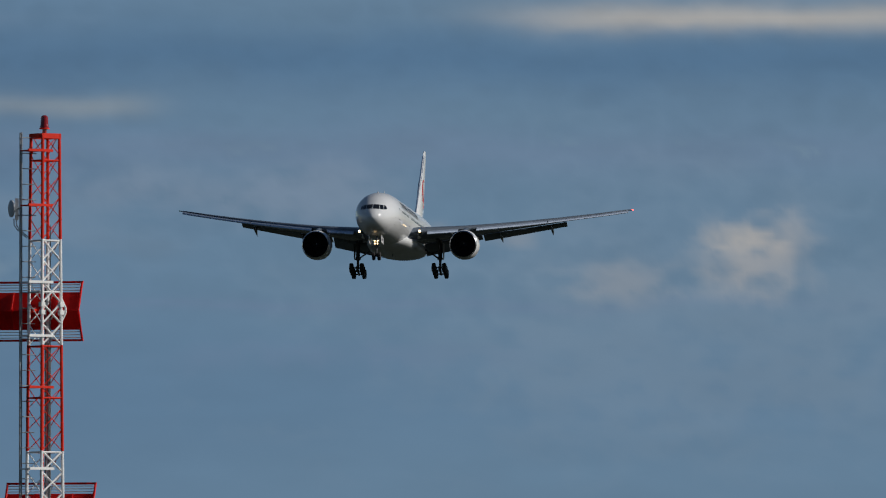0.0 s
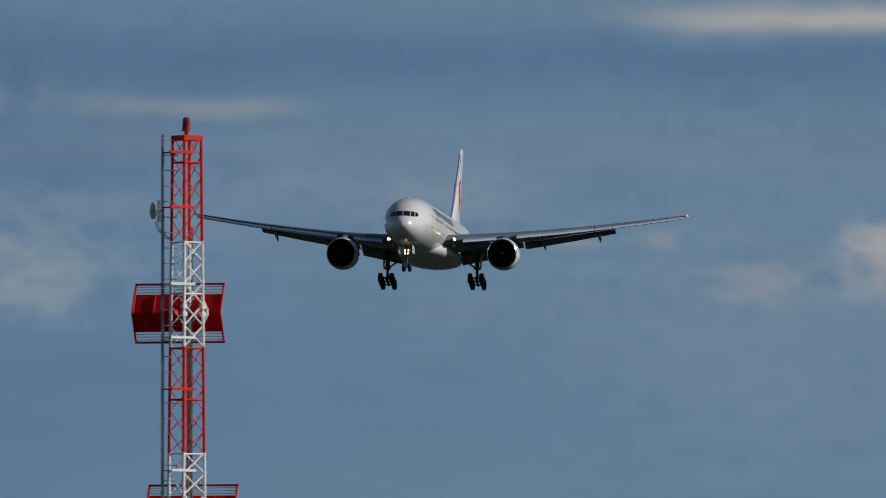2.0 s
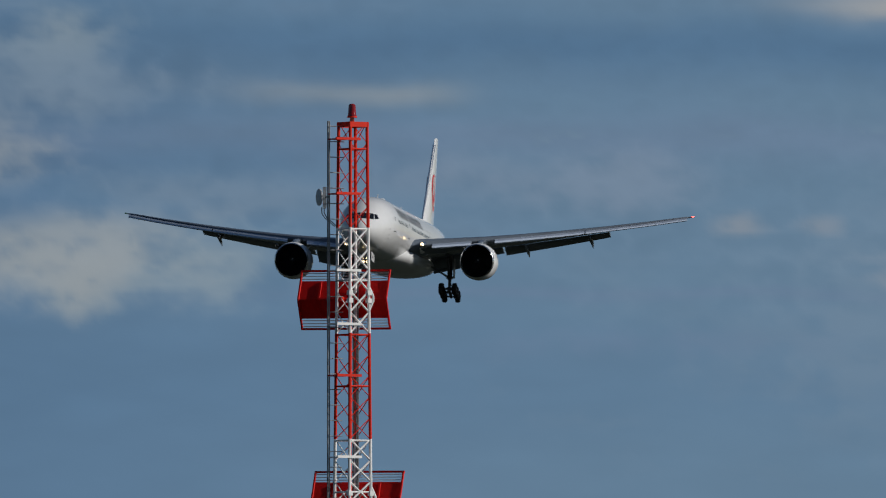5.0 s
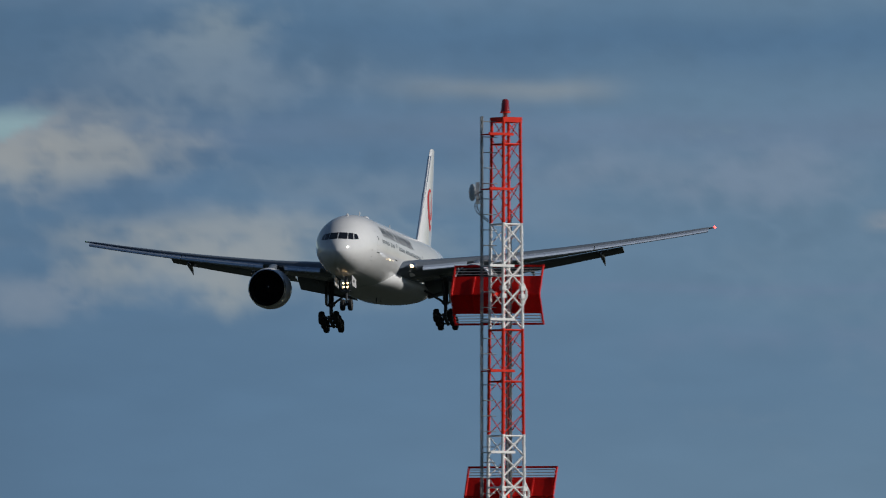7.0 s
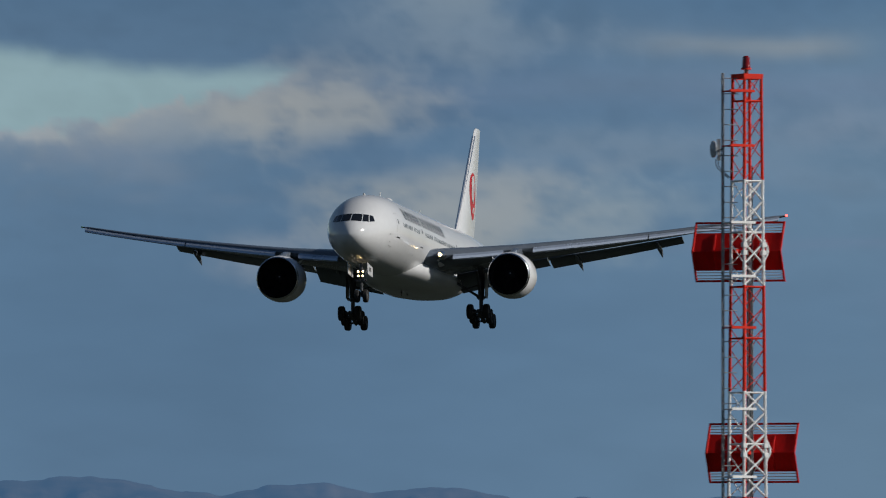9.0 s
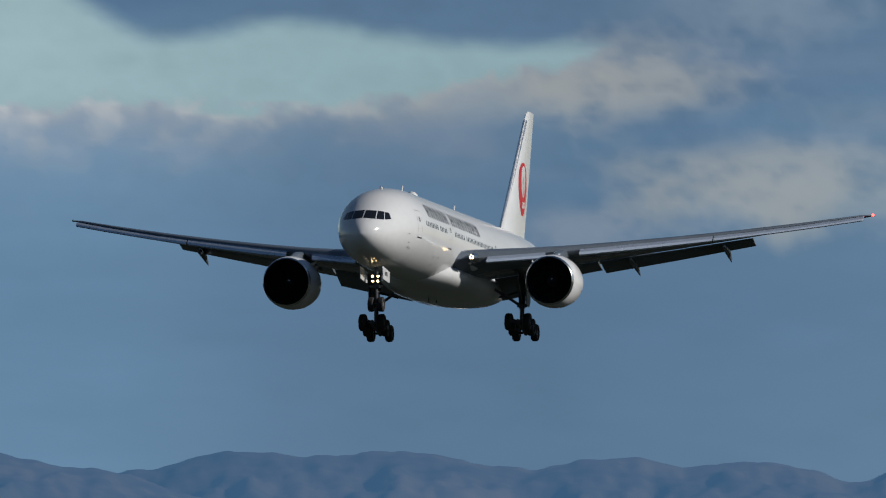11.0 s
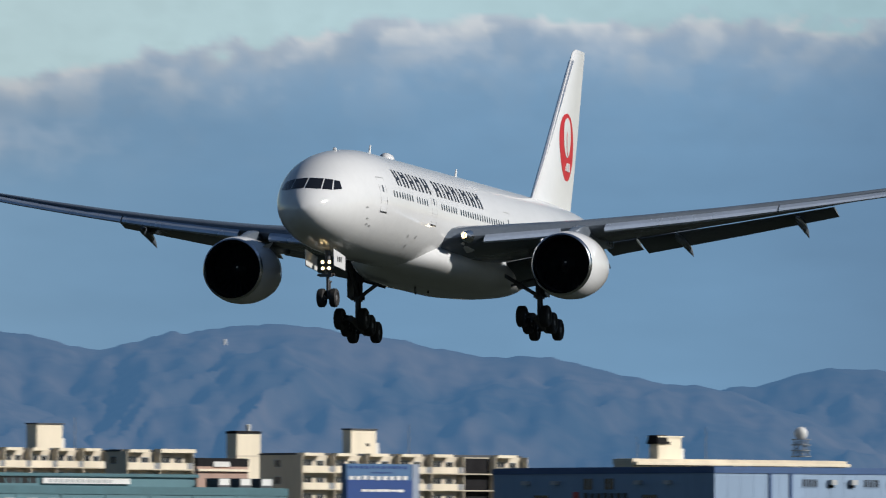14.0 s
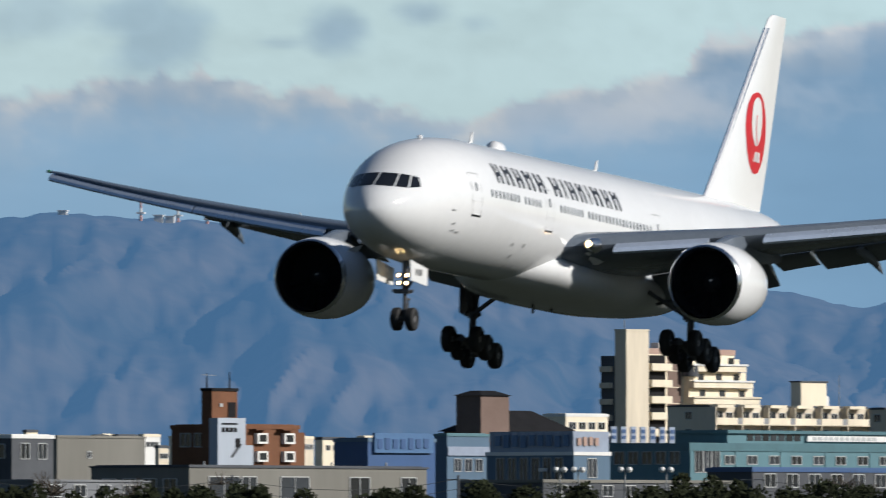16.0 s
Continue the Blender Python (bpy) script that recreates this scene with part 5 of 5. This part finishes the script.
    part("tower_roof", Shape().add([(l_.a(-3452) - .3, -1.5, l_.z(862)), (l_.a(-3402) + .3, -1.5, l_.z(862)), (l_.a(-3402) + .3, 3.5, l_.z(862)), (l_.a(-3452) - .3, 3.5, l_.z(862)),
                                    (l_.a(-3440), 0.2, l_.z(853)), (l_.a(-3414), 0.2, l_.z(853)), (l_.a(-3414), 1.8, l_.z(853)), (l_.a(-3440), 1.8, l_.z(853))],
                                   [(0, 1, 5, 4), (1, 2, 6, 5), (2, 3, 7, 6), (3, 0, 4, 7), (4, 5, 6, 7), (0, 3, 2, 1)]), ROOFSHADE, tw)
    # sign building
    m = House("sign_building", "pale blue building with a long blue roof sign", -3276, -3431, -3211, 960, 1450, BLUE, roof=WALLWHITE, parapet=.5)
    sg = m.slab("roof_sign", .2, m.L - .3, m.h - .1, m.z(925), -.2, SIGNPALE, "long sign with blue writing", face="l", inner=.5)
    bars(m, "l", .8, m.L - .8, m.h + .4, m.z(929), 9, SIGNBLUE, -.1)
    sg2 = m.slab("roof_sign", .3, m.R, m.h - .1, m.z(925), -.2, SIGNPALE, "pale sign with reddish writing", inner=.5)
    bars(m, "r", .8, m.R * .75, m.h + .6, m.z(934), 4, PINK, -.1)
    for q in range(6):
        m.window("l", 2.2 + q * (m.L - 4) / 5.2, m.z(992), 1.2, 2.6)
    m.window("r", m.R * .5, m.z(990), 1.6, 2.2)
    for q in range(2):
        m.slab("wall_lamp", m.L * (.1 + .2 * q), m.L * (.1 + .2 * q) + .9, m.z(996), m.z(990), .6, WALLWHITE, "white lamp hood", face="l")
    # blue boxes to the left of it
    n = House("blue_shed", "deep blue shed with a dark blue roof sign", -3640, -3700, -3520, 936, 1480, DEEPBLUE, roof=BLUE, parapet=.5)
    s = n.slab("roof_sign", n.a(-3632), n.a(-3528), n.z(963), n.z(928), .4, SIGNBLUE, "blue roof sign")
    bars(n, "r", n.a(-3628), n.a(-3532), n.z(957), n.z(936), 7, DEEPBLUE, .5)
    n2 = House("pale_blue_house", "pale blue house with a stepped flat roof", -3500, -3522, -3425, 928, 1520, BLUE, roof=TEAL, parapet=.4)
    n2.slab("band", 0, n2.R, n2.z(968), n2.z(952), .2, SIGNPALE, "pale wall band")
    n2.row("r", 1, n2.R - 1, 3, n2.z(985), 1.3, 1.5)
    # brown tiled house with a white stair block
    r = House("brown_block", "brown tiled apartment house with a white stair block", -3862, -3988, -3762, 912, 1300, BRICK, roof=BRICK, parapet=.5, category="apartment house")
    tw = part("tower", Shape().box(r.a(-3903), r.a(-3858), 1.0, 2.4, 0, r.z(854)), BRICK, r.base, "square brown lift tower")
    part("cap", Shape().box(r.a(-3903) - .1, r.a(-3858) + .1, .9, 2.5, r.z(854), r.z(854) + .3), ROOFSHADE, tw)
    # Dark box on the tower's face, put there as the shade of an opening.
    part("tower_shade_patch", Shape().box(r.a(-3875), r.a(-3862), .9, 1.05, r.z(900), r.z(874)), ROOFSHADE, tw)
    part("tower_window", Shape().box(r.a(-3890), r.a(-3885), .9, 1.05, r.z(882), r.z(876)), FRAME, tw)
    for uu, vv in ((-3925, 822), (-3885, 820)):
        r.pole(uu, 854, vv, .08, 3.0, ROOFSHADE)
    part("aerial_arm", Shape().box(r.a(-3895), r.a(-3872), 2.9, 3.0, r.z(826), r.z(825)), GALV, r.base)
    st = part("stair_block", Shape().box(r.a(-3921), r.a(-3872), -1.2, -.02, 0, r.z(902)).box(r.a(-3872), r.a(-3857), -1.1, -.02, 0, r.z(950)), STAIRSHADE, r.base, "white stair block")
    part("stair_slot", Shape().add([(r.a(-3900), -1.21, r.z(972)), (r.a(-3894), -1.21, r.z(972)), (r.a(-3878), -1.21, r.z(948)), (r.a(-3884), -1.21, r.z(948))], [(0, 1, 2, 3)]), GREYWALL, st)
    part("stair_door", Shape().box(r.a(-3890), r.a(-3882), -1.26, -1.2, r.z(954), r.z(938)), ROOFSHADE, st)
    for z0, z1, q in ((914, 911, 7), (927, 919, 4)):
        for c in range(q):
            x = r.a(-3914 + c * (28 / q))
            part("sign_bar", Shape().box(x, x + 1.5 / q * 1.2, -1.26, -1.2, r.z(z0), r.z(z1)), ROOFSHADE, st)
    for uu in (-3832, -3784):
        for vv in (937, 969):
            wn_ = r.slab("bay_window", r.a(uu) - .85, r.a(uu) + .85, r.z(vv + 10), r.z(vv - 9), .5, WALLWHITE, "white bay window")
            part("bay_pane", Shape().box(r.a(uu) - .55, r.a(uu) + .55, -.56, -.5, r.z(vv + 6), r.z(vv - 6)), WINDOW, wn_)
        r.slab("canopy", r.a(uu) - 1.6, r.a(uu) + .8, r.z(923), r.z(921), .9, BRICK)
    r.row("l", 1, r.L - 1, 4, r.z(940), 1.4, 1.4)
    rs = part("side_step", Shape().box(r.R, r.R + 1.6, .5, 6, 0, r.z(926)), BRICK, r.base)
    # beige and white low houses to the left
    o = House("beige_block", "plain beige block with a small window", -4190, -4200, -4033, 932, 1500, BEIGE, roof=BEIGE, parapet=.3)
    o.window("r", o.a(-4133), o.z(966), .8, .8)
    o2 = House("dark_block", "dark grey open-fronted block with pale roof edge", -4270, -4420, -4196, 930, 1450, GREYWALL, roof=WALLWHITE, parapet=.5)
    o2.row("l", 1, o2.L - 1, 6, o2.z(960), 1.8, 1.6)
    o2.row("r", .8, o2.R - .5, 2, o2.z(960), 1.6, 1.8)
    front = House("office_block", "beige office block with steel windows and a grey side", -3956, -4131, -3526, 984, 1100, BEIGE, roof=GREYWALL, parapet=.25)
    for uu, wd in ((-3895, 4.2), (-3850, 2.0), (-3768, 4.0), (-3650, 2.8), (-3560, 2.2)):
        front.window("r", front.a(uu), front.z(1024), wd, 1.9)
    front.row("l", 1, front.L - 1, 4, front.z(1024), 1.5, 1.5)
    for uu in (-3930, -3700, -3600):
        front.pole(uu, 984, 977, .08)
    low = House("white_wall_shed", "long low white shed", -4230, -4300, -4025, 1010, 1080, SHADEWHITE, roof=SHADEWHITE, parapet=.2)
    low.row("r", 1, low.R - 1, 4, low.z(1030), 1.6, 1.0)
    # sheds in front of the teal works
    q1 = House("open_shed", "dark open shed with a blue-grey sheet roof", -2960, -3040, -2700, 988, 1250, GREYWALL, roof=DEEPBLUE, parapet=.5)
    q1.row("r", 1, q1.R - 1, 6, q1.z(1012), 1.8, 1.3)
    q2 = House("open_shed", "long pale shed behind the trees", -3330, -3480, -2980, 1010, 1180, GREYWALL, roof=BEIGE, parapet=.3)
    q2.row("r", 1, q2.R - 1, 8, q2.z(1030), 1.6, 1.0)
    q3 = House("open_shed", "low white shed with dark bays", -2690, -2720, -2380, 1000, 1230, SHADEWHITE, roof=GREYWALL, parapet=.4)
    q3.row("r", 1, q3.R - 1, 7, q3.z(1016), 1.9, 1.4)
    # far pale houses at the foot of the hills
    rnd = random.Random(5)
    for q in range(34):
        uu = -4420 + q * 29 + rnd.uniform(-10, 10)
        wd = rnd.uniform(16, 44)
        far = House("distant_house", "distant pale house at the foot of the hills", uu, uu - wd * .3, uu + wd, rnd.uniform(922, 946) if q < 14 else rnd.uniform(932, 950), 2500 + rnd.uniform(0, 250), (CREAM, WALLWHITE, CREAM2)[q % 3], "distant houses", roof=(GREYWALL, CREAM)[q % 2], parapet=.6, category="house")
        far.row("r", .6, far.R - .6, 3, far.h - 2.2, 1.2, 1.0)


# White walls of the front rows, with cloud shade put into the colour.
STAIRSHADE = material("stair_white_shade_tone", (0.40, 0.45, 0.52), 0.8, dirt=0.18, scale=0.3, fine=2, streak=True)
SHADEWHITE = material("white_wall_shade_tone", (0.17, 0.18, 0.195), 0.85, dirt=0.25, scale=0.2, fine=2, streak=True)
SIGNPALE = material("sign_pale", (0.27, 0.32, 0.41), 0.5, dirt=0.15)
town()


# ---- masts on the crest of the range ----
def ridge_mast(u, v0, v1, k):
    p, q = spot(u, v0, 4290), spot(u, v1, 4290)
    b = thing("hill_mast", pose(p.x, p.y, p.z - 4), "red and white radio mast on the mountain crest", "radio mast", "hill masts")
    h = q.z - p.z + 4
    for i in range(5):
        part("section", Shape().tube((0, 0, h * i / 5), (0, 0, h * (i + 1) / 5), 0.7 - .09 * i, 8, 0.61 - .09 * i), HILLRED if i % 2 else HILLWHITE, b)
    part("platform", Shape().box(-1.3, 1.3, -1.3, 1.3, h * .44, h * .49), HILLWHITE, b)


HILLRED = material("pale_red", (0.45, 0.26, 0.25), 0.7)
HILLWHITE = material("greyish_white", (0.6, 0.6, 0.6), 0.7)
for k, (u, v0, v1) in enumerate(((-4042, 548, 505), (-3976, 550, 512), (-3924, 552, 524), (-3874, 554, 528), (-3760, 560, 538))):
    ridge_mast(u, v0, v1, k)
for u, v in ((-3990, 549), (-4010, 547), (-3880, 556), (-3780, 556), (-4180, 539)):
    p = spot(u, v, 4285)
    s = thing("hill_station", pose(p.x, p.y, p.z - 3), "small white relay building on the crest", "building", "hill stations")
    part("wall", Shape().box(-1.5, 1.5, -1.3, 1.3, -1, 3.6), HILLWHITE, s)
    part("roof", Shape().box(-1.7, 1.7, -1.5, 1.5, 3.6, 4.0), HILLWHITE, s)


p = spot(-2541, 712, 4470)
shrine = thing("hill_monument", pose(p.x, p.y, p.z), "slim white tower on the wooded slope", "tower")
part("shaft", Shape().lathe([(-6, .8), (1.8, .75), (2.0, .6), (4.6, .55), (5.0, .1)], Matrix.Rotation(radians(-90), 4, "Y"), 14), HILLWHITE, shrine, smooth=True)


# ---- trees, palm, lamps and wires along the airfield's edge ----
def leaf_cloud(clumps, per, size, rnd):
    s = Shape()
    for cx, cy, cz, r in clumps:
        for _ in range(per):
            d = Vector((rnd.gauss(0, 1), rnd.gauss(0, 1), rnd.gauss(0, 1))).normalized() * r * rnd.uniform(.55, 1.08)
            p = Vector((cx, cy, cz)) + d
            a = Vector((rnd.uniform(-1, 1), rnd.uniform(-1, 1), rnd.uniform(-1, 1))).normalized() * size * rnd.uniform(.6, 1.3)
            b = a.orthogonal().normalized() * size * rnd.uniform(.4, .8)
            s.add([p - a, p + b, p + a, p - b], [(0, 1, 2, 3)])
    return s


def tree(u, v, d, width, seed, name="tree", label="dark evergreen tree at the edge of the airfield", bare=False):
    rnd = random.Random(seed)
    p = spot(u, v, d)
    h = p.z
    t = thing(name, pose(p.x, p.y, 0), label, "tree", "trees along the airfield")
    part("trunk", Shape().tube((0, 0, -.1), (.1, 0, h * .35), .24, 9, .17).tube((.1, 0, h * .35), (0, .1, h * .7), .17, 9, .07), BARK, t, smooth=True)
    clumps = []
    for k in range(13):
        a, r = rnd.uniform(0, 6.28), width * .5 * rnd.uniform(.15, .72)
        z = h * rnd.uniform(.42, .86)
        c = (r * math.cos(a), r * math.sin(a) * .8, z, width * rnd.uniform(.14, .24))
        clumps.append(c)
        part("limb", Shape().tube((.05, 0, h * .3), (c[0], c[1], c[2]), .08, 6, .03), BARK, t, smooth=True)
    clumps.append((0, 0, h - width * .17, width * .17))
    if bare:
        tw = Shape()
        for cx, cy, cz, r in clumps:
            for _ in range(26):
                e = Vector((cx, cy, cz)) + Vector((rnd.gauss(0, 1), rnd.gauss(0, 1), abs(rnd.gauss(0, 1)))).normalized() * r * 1.5
                tw.tube((cx, cy, cz), e, .025, 4, .01)
        part("twig_spray", tw, BARK, t, "bare winter twigs")
    else:
        part("crown", leaf_cloud(clumps, 230, .19, rnd), LEAF, t, "dense dark crown")


for k, (u, v, d, w) in enumerate(((-3438, 1012, 900, 5.0), (-3085, 998, 880, 4.6), (-3030, 1003, 900, 4.6), (-2985, 1012, 890, 4.0), (-3940, 1020, 870, 4.2), (-3870, 1014, 880, 4.6),
                                  (-3830, 1024, 860, 4.0), (-4265, 1022, 870, 3.6), (-3985, 1026, 880, 4.2), (-2830, 1010, 880, 5.0), (-2760, 1018, 860, 4.6), (-3600, 1032, 850, 4.0),
                                  (-2690, 1008, 900, 5.0), (-3250, 1034, 860, 4.2), (-2620, 1014, 880, 5.0), (-4160, 1032, 860, 4.4))):
    tree(u, v, d, w, 40 + k)
hedge_rnd = random.Random(12)
for k in range(19):
    tree(-4300 + k * 95 + hedge_rnd.uniform(-25, 25), 1019 + hedge_rnd.uniform(-5, 8), 845 + hedge_rnd.uniform(-12, 12), hedge_rnd.uniform(4.6, 6.4), 120 + k)
for k, (u, v, d, w) in enumerate(((-4215, 1003, 900, 4.5), (-4050, 1012, 900, 4.0), (-2800, 1002, 890, 5.0), (-3900, 1003, 905, 4.0))):
    tree(u, v, d, w, 80 + k, "bare_tree", "leafless winter tree at the edge of the airfield", True)


def palm(u, v, d):
    rnd = random.Random(3)
    p = spot(u, v, d)
    t = thing("palm_tree", pose(p.x, p.y, 0), "palm tree with drooping fronds", "palm tree")
    h = p.z - .8
    part("trunk", Shape().tube((0, 0, -.1), (0, 0, h), .22, 10, .17), BARK, t, smooth=True)
    for k in range(22):
        a = k * 2.4
        rise = rnd.uniform(.1, 1.1)
        s = Shape()
        for i in range(8):
            f = (i + 1) / 8
            q = Vector((math.cos(a) * 2.1 * f, math.sin(a) * 2.1 * f, h + rise * 1.6 * f - 2.2 * f * f * (1.2 - rise * .5)))
            for sg in (-1, 1):
                side = Vector((-math.sin(a), math.cos(a), -.35)) * .42 * sg * (1.1 - f * .6)
                s.add([q, q + side + Vector((math.cos(a), math.sin(a), 0)) * .25, q + Vector((math.cos(a), math.sin(a), 0)) * .1], [(0, 1, 2)])
        part("frond", s, LEAF, t)


palm(-3283, 1008, 900)


def street_lamp(u, v, d):
    p = spot(u, v, d)
    t = thing("street_lamp", pose(p.x, p.y, 0), "grey post with a pair of white lamp heads", "street lamp", "street lamps")
    part("post", Shape().tube((0, 0, -.1), (0, 0, p.z), .09, 8, .06), GALV, t, smooth=True)
    for sx in (-1, 1):
        part("lamp_head", Shape().lathe([(-.28, .05), (-.24, .2), (0, .27), (.16, .16), (.2, .02)], Matrix.Translation((sx * .34, 0, p.z)) @ Matrix.Rotation(radians(90), 4, "Y"), 14), WALLWHITE, t, "white lamp head", True)
    part("cross_arm", Shape().tube((-.35, 0, p.z), (.35, 0, p.z), .04, 6), GALV, t)


for u in (-3300, -3268, -3185, -3112):
    street_lamp(u, 994, 1000)


def utility_line():
    """Poles with sagging wires before the office block."""
    ends = [spot(u, 1003, 1000) for u in (-4340, -3880, -3480, -2960, -2440)]
    poles = []
    for e in ends:
        t = thing("utility_pole", pose(e.x, e.y, 0), "grey concrete utility pole with a crossarm", "utility pole", "utility poles")
        part("pole", Shape().tube((0, 0, -.1), (0, 0, e.z), .14, 8, .1), GREYWALL, t, smooth=True)
        part("crossarm", Shape().box(-.9, .9, -.05, .05, e.z - .4, e.z - .3), GALV, t)
    for k, (a, b) in enumerate(zip(ends[:-1], ends[1:])):
        for dz in (-.3, -1.1):
            s = Shape()
            pts = [a.lerp(b, f) + Vector((0, 0, dz - .9 * 4 * f * (1 - f))) for f in np.linspace(0, 1, 9)]
            s.loft([[q + Vector((0, .022 * math.cos(t), .022 * math.sin(t))) for t in (0, 1.57, 3.14, 4.71)] for q in pts])
            ob = new("overhead_wire", s.mesh("overhead_wire", CABLE))
            tagged(ob, "black sagging overhead wire between poles", "wire", "overhead wires")


utility_line()

# ---- what moves: the aircraft on its approach (seconds, place of the nose from the camera, roll, pitch, heading) ----
FLIGHT = [
    (0, 42.63, 1620.28, 71.00, 0.06, 2.46, -98.06), (0.5, 38.42, 1586.45, 69.32, -0.11, 2.46, -98.06), (1, 34.16, 1552.61, 67.68, -0.34, 2.55, -98.02),
    (1.5, 29.92, 1518.80, 66.03, -0.35, 2.44, -97.94), (2, 25.72, 1485.00, 64.38, -0.34, 2.02, -97.77), (2.5, 21.51, 1451.23, 62.71, -0.50, 1.80, -97.58),
    (3, 17.35, 1417.50, 60.99, -0.52, 1.76, -97.49), (3.5, 13.14, 1383.79, 59.29, -0.63, 1.76, -97.49), (6, -7.52, 1216.57, 49.99, -0.14, 1.75, -97.77),
    (6.5, -11.60, 1183.45, 47.96, 0.39, 1.79, -97.89), (7, -15.64, 1150.37, 45.94, 1.13, 1.77, -98.01), (7.5, -19.74, 1117.33, 43.96, 1.61, 2.14, -98.16),
    (8, -23.97, 1084.32, 42.08, 1.41, 2.54, -98.31), (8.5, -28.21, 1051.33, 40.29, 0.86, 2.60, -98.45), (9, -32.57, 1018.36, 38.59, 0.70, 2.57, -98.51),
    (9.5, -36.94, 985.43, 36.97, 0.49, 2.43, -98.62), (10, -41.21, 952.58, 35.37, -0.23, 2.41, -98.64), (12.3, -61.17, 803.61, 27.45, 0.73, 2.88, -98.91),
    (12.5, -62.89, 790.49, 26.77, 0.69, 2.95, -99.00), (13, -67.25, 757.61, 25.15, 0.77, 2.89, -99.09), (13.5, -71.57, 724.70, 23.58, 0.88, 2.76, -99.30),
    (14, -75.92, 691.82, 21.98, 0.60, 2.57, -99.45), (14.5, -80.50, 658.87, 20.35, 0.52, 2.24, -99.44), (15, -84.81, 625.95, 18.81, 0.08, 2.21, -99.50),
    (15.5, -89.10, 592.82, 17.41, -0.56, 2.33, -99.53), (16, -93.35, 559.61, 16.07, -1.09, 2.63, -99.45)]


def motions():
    walk(airliner, [(t, pose(x, y, z + EYE, roll - 0.15, -pitch, heading)) for t, x, y, z, roll, pitch, heading in FLIGHT])


motions()
